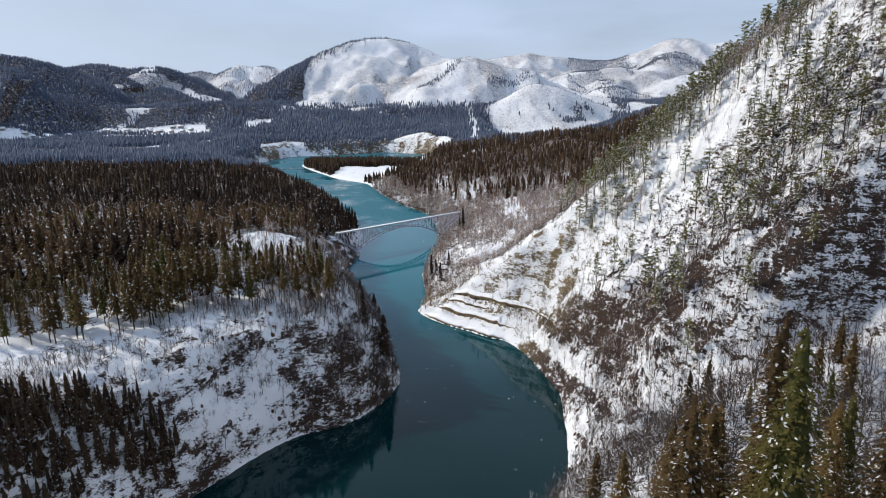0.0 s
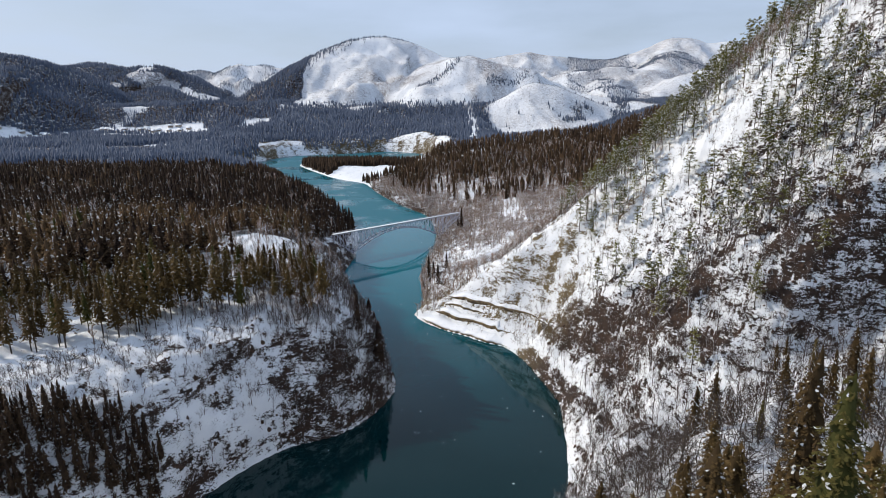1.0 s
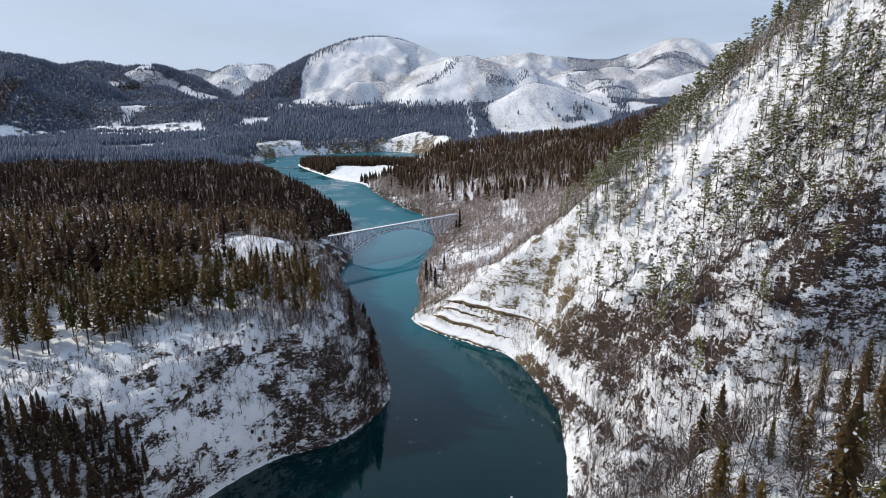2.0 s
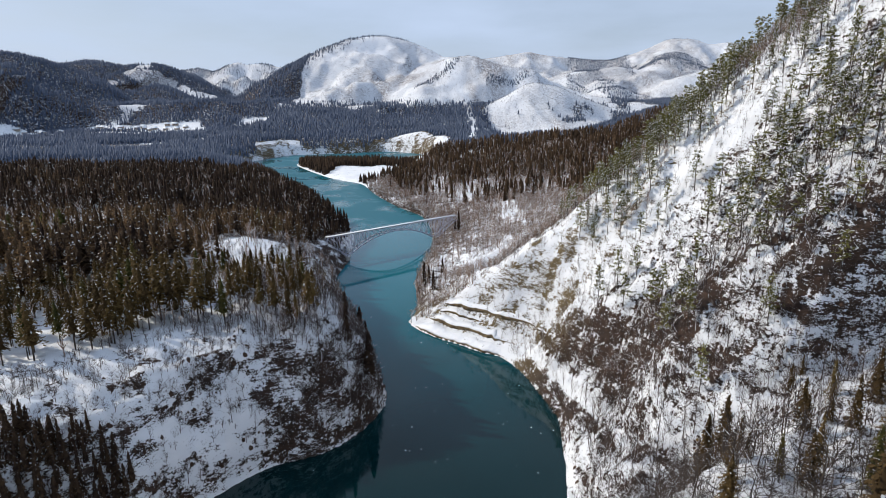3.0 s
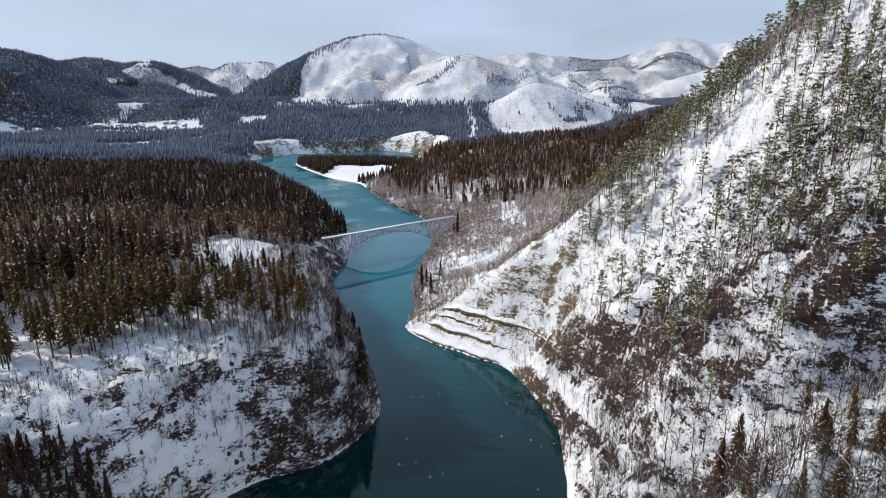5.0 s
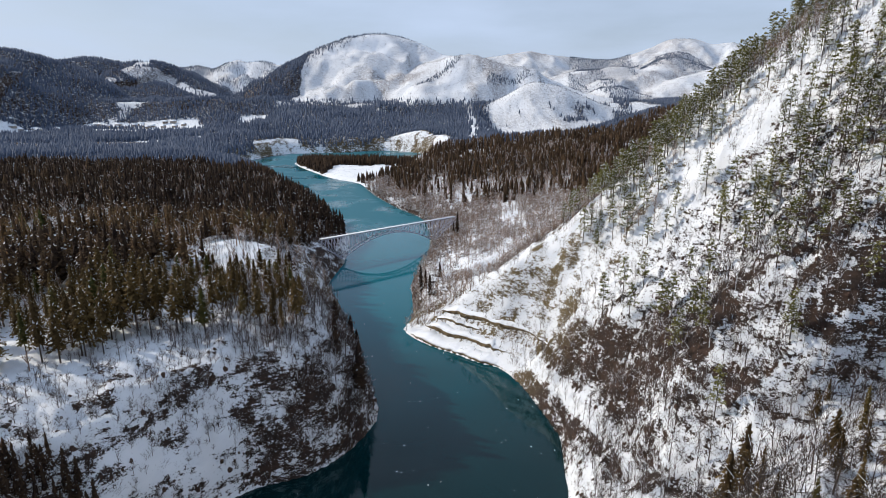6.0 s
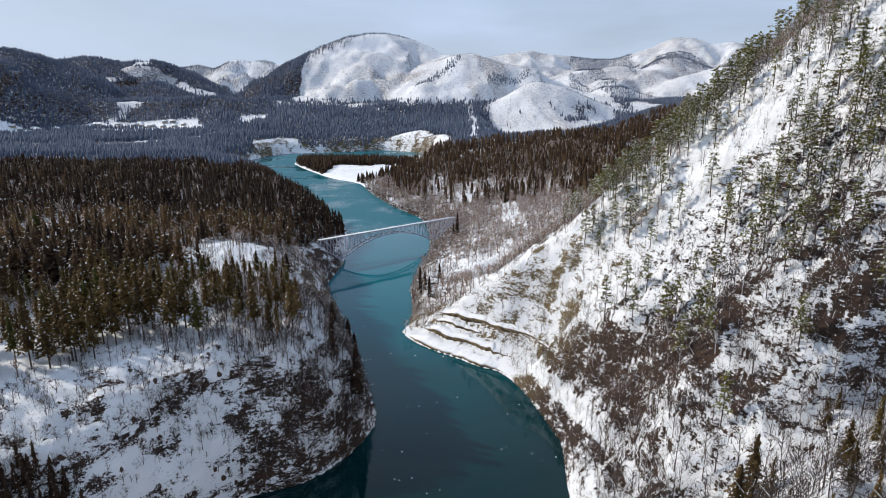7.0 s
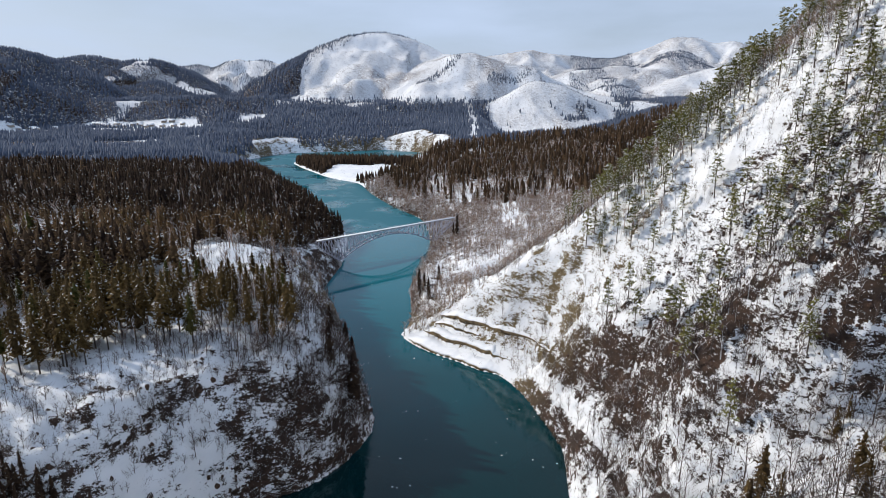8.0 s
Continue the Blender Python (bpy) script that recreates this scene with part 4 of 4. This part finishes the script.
bare = bare[np.argsort(np.hypot(bare[:, 0] - 60, bare[:, 1] - 60))]
BARES = [bare_crown(s, 17, 13, 0.62) for s in (51, 52, 53, 54)]
tree_kind("bare_tree", trunk_mesh("trunk", 0.013, 0.9, 0.07), BARES, [TWIG], bare[:300], "leafless grey-brown broadleaf tree standing in snow", "tree", "bare trees on the slopes")
wood("bare_wood", [thicket_tree(s) for s in (55, 56, 57)], bare[300:], [TWIG_NEAR], "leafless grey-brown thicket on the snow", "wood")
brown = scatter(-150, 230, 400, 1090, 4.4, 23, keep_brown)
brown[:, 3] = 7 + 5 * brown[:, 5] + 3 * ease(brown[:, 1], 620, 720)
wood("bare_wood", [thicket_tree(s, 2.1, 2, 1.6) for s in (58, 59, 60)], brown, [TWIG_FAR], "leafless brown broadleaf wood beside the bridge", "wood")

keep_scrub = lambda x, y, z, st, dl, dn, db, df: (dn < dl) * (dn > 3) * (y > 120) * (y < 440) * (z < 330) * np.clip(0.42 + 0.25 * (y < 262) + 0.9 * (fbm(x, y, 30, 2, 121) - 0.4) + 0.5 * ease(z, 120, 200), 0, 0.85)
scrub = scatter(40, 300, 120, 445, 3.5, 123, keep_scrub)
scrub[:, 3] = 4.5 + 4.5 * scrub[:, 5] + 2.5 * ease(scrub[:, 2], 130, 200)
wood("bare_wood", [thicket_tree(s, 0.95, 2, 1.35) for s in (124, 125, 126)], scrub, [TWIG_NEAR], "thin leafless brown trees between the pines", "wood")
crest_trees = scatter(70, 270, 330, 425, 3.6, 221, lambda *q: (q[5] < q[4]) * (q[2] > 78) * 0.75 * ease(fbm(q[0], q[1], 26, 2, 222), 0.34, 0.5))
crest_trees[:, 3] = 8 + 5 * crest_trees[:, 5]
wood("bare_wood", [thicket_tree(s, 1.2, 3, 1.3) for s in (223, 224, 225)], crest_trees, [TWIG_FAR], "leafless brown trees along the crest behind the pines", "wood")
bluff_scrub = scatter(-185, -20, 185, 350, 2.6, 141, lambda *q: (q[4] < q[5]) * (q[4] > 1.5) * (q[4] < 62) * np.clip(0.42 + 1.8 * (fbm(q[0], q[1], 16, 2, 142) - 0.38) + 0.9 * (q[4] < 20) * (q[1] > 262), 0, 0.95))
bluff_scrub[:, 3] = 2.5 + 5 * bluff_scrub[:, 5] + 4 * ease(bluff_scrub[:, 1], 262, 290)
wood("bare_wood", [thicket_tree(s, 1.7, 3, 1.5) for s in (143, 144, 145)], bluff_scrub, [TWIG_NEAR], "thin leafless trees and bushes on the snowy bluff", "wood")
keep_shrub = lambda x, y, z, st, dl, dn, db, df: np.where(dn < dl, (dn > 2) * (0.35 + 0.6 * (y < 262)) * (z < 210) * (1 - 0.7 * gully(x, y)), (dl > 1) * (dl < 50) * (y < 600) * (0.6 + 0.35 * (y < 330))) * (db > 5) + 0.6 * within(x, y, CLIFF)
shrubs = scatter(-190, 260, 60, 600, 4.2, 47, keep_shrub)
shrubs[:, 3] = 2.5 + 3.5 * shrubs[:, 5]
wood("shrub_thicket", [shrub(s) for s in (81, 82, 83, 84)], shrubs, [TWIG_NEAR], "leafless brown shrubs poking out of the snow", "thicket")

# far right bank and the bend
right_wood = scatter(-140, 430, 560, 1400, 7.6, 29, keep_right)
right_wood[:, 3] = (12 + 10 * right_wood[:, 5]) * (0.7 + 0.6 * fbm(right_wood[:, 0], right_wood[:, 1], 30, 2, 174))
right_wood[:, 5] = 0.04 + 0.38 * right_wood[:, 5]
wood("cedar_wood", [conifer(s, 4, 6, 15, 0.06, 0.20) for s in (27, 28, 29)], right_wood, [CEDAR_FAR, CEDAR_FAR_DIM], "dark brown cedar wood on the ridge beyond the bridge", "wood", 24)

island = scatter(-360, -40, 1090, 1500, 7.0, 37, keep_island)
island[:, 3] = 14 + 5 * island[:, 5]
island[:, 5] *= 0.2
wood("cedar_wood", [far_cone(s) for s in (61, 62, 63)], island, [CEDAR_FAR_DIM], "dark cedar grove on the snowy point in the river", "wood")

# distance
far_wood = scatter(-2300, 1000, 1000, 2980, 8.3, 41, keep_far)
far_wood[:, 3] = (10 + 7 * far_wood[:, 5]) * (0.75 + 0.6 * fbm(far_wood[:, 0], far_wood[:, 1], 90, 2, 114))
far_wood[:, 5] = np.clip(far_wood[:, 5] * 0.6 + 1.2 * (fbm(far_wood[:, 0], far_wood[:, 1], 160, 3, 115) - 0.3), 0, 1)
wood("conifer_wood", [far_cone(s) for s in (64, 65, 66, 67)], far_wood, [CONIFER_HAZED], "conifer wood beyond the river, blue haze painted into its needles", "wood")
keep_hill = lambda x, y, z, st, dl, dn, db, df: (z > np.where(x > 120, 45, 100)) * (x > -800) * (1 - 0.85 * spot(x, y, -330, 2890, 90, 110)) * (0.25 + 0.45 * ease(fbm(x, y, 140, 3, 15), 0.35, 0.6))
hill_wood = scatter(-1300, 1700, 1750, 3200, 8.9, 43, keep_hill)
hill_wood[:, 3] = 5 + 3 * hill_wood[:, 5]
wood("bare_wood", [far_bare(s) for s in (71, 72, 73)], hill_wood, [TWIG_HAZED], "sparse leafless wood on the snowy mountains", "wood")

keep_back = lambda x, y, z, st, dl, dn, db, df: (z > 60) * np.where(x < -800, 0.75, 1.0) * (0.04 + 0.8 * ease(fbm(x, y, 200, 3, 25), 0.42, 0.58))
back_wood = scatter(-2600, 2900, 3200, 4350, 13.0, 53, keep_back)
back_wood[:, 3] = 5 + 4 * back_wood[:, 5]
wood("bare_wood", [far_bare(s) for s in (74, 75, 76)], back_wood, [TWIG_HAZED], "leafless wood on the farthest snowy range", "wood")
folds = lambda x, y, z: ease(fbm(x + 0.6 * z, 0.45 * y - 0.8 * z, 190, 3, 191), 0.46, 0.56)
keep_range = lambda x, y, z, st, dl, dn, db, df: (z > 90) * 0.9 * folds(x, y, z)
range_wood = scatter(300, 2700, 2750, 4350, 10.0, 193, lambda *q: keep_range(*q) * (q[0] > 0.2 * q[1]))
range_wood[:, 3] = 8 + 5 * range_wood[:, 5]
wood("conifer_wood", [far_cone(s) for s in (194, 195, 196)], range_wood, [CONIFER_HAZED], "conifers in the folds of the farthest range, painted grey-blue with haze", "wood")
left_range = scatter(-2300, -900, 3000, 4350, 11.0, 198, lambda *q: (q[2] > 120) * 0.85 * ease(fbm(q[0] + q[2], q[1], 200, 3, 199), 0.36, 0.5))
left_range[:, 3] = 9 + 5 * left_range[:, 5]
wood("conifer_wood", [far_cone(s) for s in (200, 201)], left_range, [CONIFER_HAZED], "conifers on the farthest hills, haze painted grey-blue into their needles", "wood")
CRESTS = [smooth_line([(-740, 2480), (-650, 2700), (-520, 2850), (-420, 2965), (-300, 3060), (-190, 3090)]), smooth_line([(60, 2590), (0, 2500), (-90, 2410)]),
          smooth_line([(180, 2430), (260, 2470), (330, 2520)]), smooth_line([(400, 2360), (480, 2340), (600, 2345)])]
keep_crest = lambda x, y, z, st, dl, dn, db, df: np.clip(1.3 * np.exp(-((away(x, y, CRESTS[0]) / 42) ** 2)) + sum(np.exp(-((away(x, y, c) / 18) ** 2)) for c in CRESTS[1:]), 0, 0.75)
crest_wood = scatter(-820, 640, 2300, 3150, 8.5, 57, keep_crest)
crest_wood[:, 3] = 8 + 5 * crest_wood[:, 5]
wood("conifer_wood", [far_cone(s) for s in (68, 69)], crest_wood, [CONIFER_HAZED], "dark conifers along the mountain's crest", "wood")

knoll_scrub = scatter(-190, -70, 350, 480, 3.6, 131, lambda *q: 0.75 * ease(clearing(q[0], q[1]), 0.1, 0.4) * (q[4] > 4))
knoll_scrub[:, 3] = 4 + 4 * knoll_scrub[:, 5]
wood("bare_wood", [thicket_tree(s, 1.2) for s in (132, 133, 134)], knoll_scrub, [TWIG_NEAR], "thin leafless trees on a snowy knoll", "wood")
mixed = scatter(-560, -60, 240, 880, 6.4, 83, lambda *q: (1 - 0.85 * ease(q[1], 430, 520)) * (0.25 + 0.6 * ease(fbm(q[0], q[1], 50, 2, 113), 0.42, 0.6)) * np.clip(keep_left(*q) + 0.35 * (q[0] > -230) * (q[1] > 400) * (q[1] < 640) * keep_left(*q) + 0.6 * clearing(q[0], q[1]) * (q[4] > 8), 0, 1))
mixed[:, 3] = 9 + 6 * mixed[:, 5] + 5 * ease(mixed[:, 1], 440, 520)
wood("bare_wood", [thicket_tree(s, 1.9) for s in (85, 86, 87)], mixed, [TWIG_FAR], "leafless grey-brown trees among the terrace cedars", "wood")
mixed = scatter(-60, 500, 620, 1300, 8.5, 89, lambda *q: 0.35 * keep_right(*q))
mixed[:, 3] = 13 + 6 * mixed[:, 5]
wood("bare_wood", [thicket_tree(s, 1.6) for s in (88, 89, 90)], mixed, [TWIG_FAR], "leafless brown trees among the cedars of the far ridge", "wood")


def lump(seed):
    """An uneven boulder or clod."""
    rng, v, f = np.random.default_rng(seed), [], []
    v = [np.array((rng.normal(0, 0.1), rng.normal(0, 0.1), 0.55 * rng.uniform(0.7, 1.3)))]
    for k in range(6):
        a, r = k * math.pi / 3 + rng.uniform(-0.3, 0.3), rng.uniform(0.35, 0.75)
        v.append(np.array((r * math.cos(a), r * math.sin(a), rng.uniform(-0.05, 0.3))))
    for k in range(6):
        v.append(np.array((v[k + 1][0] * 1.05, v[k + 1][1] * 1.05, -0.6)))
    for k in range(6):
        j = (k + 1) % 6
        f += [(0, 1 + k, 1 + j), (1 + k, 7 + k, 7 + j), (1 + k, 7 + j, 1 + j)]
    return np.array(v), np.array(f)


def near_slopes(q, low, high):
    x, y, z, st, dl, dn, db, df = q
    ok = ((dn < dl) & (dn < 190) & (y < 420)) | ((dl < 45) & (y < 620))
    return ok * ease(bareness(*q) + 0.5 * (fbm(x, y, 11, 3, 91) - 0.5), low, high)


lumps = scatter(-150, 240, 190, 600, 2.25, 97, lambda *q: 0.75 * near_slopes(q, 0.14, 0.42) * (1 - ((q[5] < q[4]) & (q[1] > 325))))
lumps[:, 3] = 0.35 + 1.3 * lumps[:, 5] ** 3
wood("loose_stones", [lump(s) for s in (91, 92, 93, 94)], lumps, [CLOD], "dark brown stones and clods on the snowy slopes", "stones")
clumps = scatter(-150, 240, 190, 600, 2.7, 101, lambda *q: 0.8 * near_slopes(q, 0.26, 0.5))
clumps[:, 3] = 0.3 + 0.5 * clumps[:, 5] ** 3
wood("snow_clumps", [lump(s) for s in (95, 96, 97, 98)], clumps, [SNOWPACK], "lumps of snow caught on the rock and scrub", "snow")

# ---- railway bridge ----
BRIDGE_A, BRIDGE_B, DECK = Vector((-107, 562, 0)), Vector((16, 664, 0)), 26.0


def box(v, f, c, ax, ay, az):
    """A box about c with half-axes ax, ay, az."""
    c, ax, ay, az = (np.array(q, float) for q in (c, ax, ay, az))
    n = len(v)
    for sx in (-1, 1):
        for sy in (-1, 1):
            for sz in (-1, 1):
                v.append(c + sx * ax + sy * ay + sz * az)
    for q in ((0, 1, 3, 2), (4, 6, 7, 5), (0, 4, 5, 1), (2, 3, 7, 6), (0, 2, 6, 4), (1, 5, 7, 3)):
        f += [(n + q[0], n + q[1], n + q[2]), (n + q[0], n + q[2], n + q[3])]


def bar(p, q, w, h):
    """A straight steel bar from p to q."""
    v, f = [], []
    p, q = np.array(p, float), np.array(q, float)
    g = (q - p) / 2
    u = np.cross(g, (0, 0, 1.0))
    u = u / np.linalg.norm(u) if np.linalg.norm(u) > 1e-6 else np.array((1.0, 0, 0))
    s = np.cross(u, g / np.linalg.norm(g))
    box(v, f, (p + q) / 2, g, u * w / 2, s * h / 2)
    return tri_mesh("bar", v, f, [STEEL])


def build_bridge():
    root = tagged(new("railway_bridge"), "lavender-grey steel arch railway bridge with snow on its deck", "bridge")
    way = (BRIDGE_B - BRIDGE_A)
    length = way.length
    way.normalize()
    side = Vector((-way.y, way.x, 0))
    at = lambda s, o, z: BRIDGE_A + way * s + side * o + Vector((0, 0, z))
    mid, half = 76.0, 56.0
    rise = lambda s: 21.2 - 17.5 * ((s - mid) / half) ** 2 if abs(s - mid) <= half else 3.7 + (DECK - 5.0 - 3.7) * min(1, (abs(s - mid) - half) / 26) ** 0.7
    v, f = [], []
    box(v, f, at(length / 2, 0, DECK - 0.35), way * length / 2, side * 2.0, (0, 0, 0.2))
    part("deck", tri_mesh("deck", v, f, [CONCRETE]), root, "concrete deck")
    v, f = [], []
    box(v, f, at(length / 2, 0, DECK + 0.1), way * (length / 2 - 0.1), side * 2.3, (0, 0, 0.16))
    part("snow_cover", tri_mesh("snow_cover", v, f, [SNOWPACK]), root, "thick snow lying on the deck")
    n = 25
    pts = [length * k / n for k in range(n + 1)]
    for o in (-2.4, 2.4):
        part("top_chord", bar(at(0, o, DECK - 0.9), at(length, o, DECK - 0.9), 0.35, 0.4), root)
        part("handrail", bar(at(0, o, DECK + 1.2), at(length, o, DECK + 1.2), 0.08, 0.1), root)
        for k in range(n):
            a, b = pts[k], pts[k + 1]
            part("arch_chord", bar(at(a, o * 1.25, rise(a)), at(b, o * 1.25, rise(b)), 0.8, 1.0), root)
            part("vertical", bar(at(a, o * 1.25, rise(a)), at(a, o, DECK - 0.9), 0.45, 0.45), root)
            lo, hi = (a, b) if (a + b) / 2 < mid else (b, a)
            part("diagonal", bar(at(hi, o * 1.25, rise(hi)), at(lo, o, DECK - 0.9), 0.38, 0.38), root)
    for k in range(1, n):
        a = pts[k]
        part("cross_beam", bar(at(a, -2.9, rise(a)), at(a, 2.9, rise(a)), 0.3, 0.3), root)
    for s in (mid - half, mid + half):
        for o in (-3, 3):
            v, f = [], []
            box(v, f, at(s, o, 0.8), way * 1.6, side * 1.3, (0, 0, 3.0))
            part("footing", tri_mesh("footing", v, f, [CONCRETE]), root, "concrete footing")
    return root


build_bridge()


# ---- cedars on the cape ----
cape = topped([(-44.5, 295.5, 56.5), (-33.8, 293.0, 42), (-43, 329, 42), (-51, 331, 50), (-41, 334, 32)])
tree_kind("cedar_tree", cedar_trunk, [cedar(s, 12, 9, 110, 10, 0.03, 0.19, 0.75) for s in (44, 45)], [CEDAR_FAR, CEDAR_FAR_DIM], cape, "slender dark cedar at the cape's edge above the river", "tree", "cedars on the cape", 108)

bank = np.array([(19, 641, 0, 27, 0.3, 0.1), (15, 634, 0, 19, 1.3, 0.1), (-13, 486, 0, 20, 1.9, 0.2), (-9, 480, 0, 16, 4.0, 0.15), (-5, 455, 0, 17, 2.0, 0.1), (-12, 470, 0, 13, 2.0, 0.1), (2, 500, 0, 14, 1.0, 0.1)])
bank[:, 2] = height(bank[:, 0], bank[:, 1])[0] - 0.4
tree_kind("cedar_tree", cedar_trunk, [cedar(s, 10, 8, 60, 8, 0.04, 0.19, 0.5) for s in (144, 145)], [CEDAR_FAR, CEDAR_FAR_DIM], bank, "dark cedar among brown bare trees beside the bridge", "tree", "cedars on the bank", 80)

# ---- houses of the village ----
PLASTER = plain("house_wall", (0.32, 0.27, 0.22), (0.45, 0.40, 0.34), 0.6)
DARKWOOD = plain("house_timber", (0.08, 0.06, 0.05), (0.14, 0.11, 0.09), 0.9)


def build_house(m, w, d, h):
    root = tagged(new("house"), "village house with brown walls and a snow-laden gable roof", "house", "houses of the village")
    v, f = [], []
    box(v, f, (0, 0, h / 2 - 0.5), (w / 2, 0, 0), (0, d / 2, 0), (0, 0, h / 2 + 0.5))
    part("wall", tri_mesh("wall", v, f, [PLASTER]), root)
    v, f = [], []
    for s in (-1, 1):
        box(v, f, (0, s * d * 0.28, h + d * 0.20), (w * 0.57, 0, 0), (0, d * 0.33, -s * d * 0.22), (0, s * 0.12, 0.35))
    part("roof", tri_mesh("roof", v, f, [SNOWPACK]), root, "thick snow on the roof")
    for k in range(3):
        v, f = [], []
        box(v, f, ((k - 1) * w * 0.3, -d / 2 - 0.04, h * 0.55), (w * 0.09, 0, 0), (0, 0.06, 0), (0, 0, h * 0.2))
        part("window", tri_mesh("window", v, f, [DARKWOOD]), root, "dark window")
    root.matrix_basis = m
    return root


rng = np.random.default_rng(99)
for k in range(26):
    if k < 17:
        hx, hy = -1140 + 17.5 * k + rng.uniform(-7, 7), 2020 + rng.uniform(-35, 35)
    else:
        hx, hy = -1370 + 26 * (k - 17) + rng.uniform(-9, 9), 1840 + rng.uniform(-45, 45)
    hz = float(height(np.array([hx]), np.array([hy]))[0][0])
    build_house(pose(hx, hy, hz, 0, 0, rng.uniform(-30, 30)), rng.uniform(12, 18), rng.uniform(9, 12), rng.uniform(5, 7))


# ---- layered rock ledges at the spur's foot ----


def build_ledge(off, z, thick, first, last, deep, cap, rise_=0.3):
    """A broken shelf that follows the bank at a distance inland, capped with snow."""
    line = smooth_line(NEAR_BANK[first:last], 6)
    go = np.gradient(line, axis=0)
    go /= np.linalg.norm(go, axis=1)[:, None]
    inland = np.stack([-go[:, 1], go[:, 0]], -1)
    n = len(line)
    run = np.arange(n)
    wave = 1.6 * (fbm(run * 1.0, run * 0.0, 9, 3, int(off) + 71) - 0.5)
    jag = wave + 0.9 * (fbm(run * 1.0, run * 0.0, 2.5, 2, int(off) + 73) - 0.5)
    puff = fbm(run * 1.0, run * 0.0, 5, 3, int(off) + 74)
    low = thick * (0.55 + 0.7 * fbm(run * 1.0, run * 0.0, 6, 2, int(off) + 72))
    rock, snow = ([], []), ([], [])
    taper = np.clip(np.minimum(0.05 + 0.06 * run, 0.05 + 0.035 * (n - 1 - run)), 0, 1)
    for part_, snowy in ((rock, False), (snow, True)):
        v, f = part_
        for k in range(n):
            zz = z + 0.9 * wave[k] - (1 - taper[k]) * 0.8 * thick
            lip = 0.15 + 0.3 * puff[k] if snowy else 0.0
            a, b = line[k] + inland[k] * (off + jag[k] + lip), line[k] + inland[k] * (off + deep)
            if snowy:
                h = cap * (0.55 + 0.9 * puff[k]) * taper[k]
                v += [(*a, zz - 0.1), (*(a + inland[k] * 0.5), zz + h), (*b, zz + h + rise_), (*b, zz - 0.3)]
            else:
                v += [(*(a + inland[k] * (0.1 + 0.7 * puff[k])), zz - low[k] * taper[k]), (*a, zz), (*b, zz), (*b, zz - low[k] * taper[k])]
        for k in range(n - 1):
            for j in range(4):
                p, q = 4 * k + j, 4 * k + (j + 1) % 4
                f += [(p, q, q + 4), (p, q + 4, p + 4)]
        f += [(0, 2, 1), (0, 3, 2), (4 * n - 4, 4 * n - 3, 4 * n - 2), (4 * n - 4, 4 * n - 2, 4 * n - 1)]
    root = tagged(new("rock_ledge"), "brown layered rock ledge capped with snow above the river", "rock", "rock ledges")
    part("rock", tri_mesh("rock", rock[0], rock[1], [ROCK]), root)
    part("snow_cap", tri_mesh("snow_cap", snow[0], snow[1], [SNOWPACK]), root, "snow lying on the ledge")


build_ledge(0.0, 1.5, 1.9, 3, 23, 11.0, 0.9, 2.0)
build_ledge(10.4, 7.2, 3.4, 4, 22, 6.0, 0.6, 1.6)
build_ledge(17.4, 11.9, 2.2, 5, 16, 4.0, 0.4, 1.0)
build_ledge(22.0, 17.0, 3.2, 5, 24, 5.0, 0.4, 2.6)

# ---- ice bits on the water ----
rng = np.random.default_rng(5)
v, f = [], []
for k in range(120):
    ix, iy = rng.uniform(-90, 60), rng.uniform(210, 640)
    if not within(np.array([ix]), np.array([iy]), RIVER)[0]:
        continue
    r, n = rng.uniform(0.1, 0.45), len(v)
    v.append((ix, iy, 0.10))
    for j in range(7):
        a = j * 2 * math.pi / 7
        q = r * rng.uniform(0.6, 1.3)
        v.append((ix + q * math.cos(a), iy + q * math.sin(a), 0.02))
    f += [(n, n + 1 + j, n + 1 + (j + 1) % 7) for j in range(7)]
tagged(new("ice_floes", tri_mesh("ice_floes", v, f, [SNOWPACK])), "small bits of snow ice drifting on the river", "ice", kind="stuff")
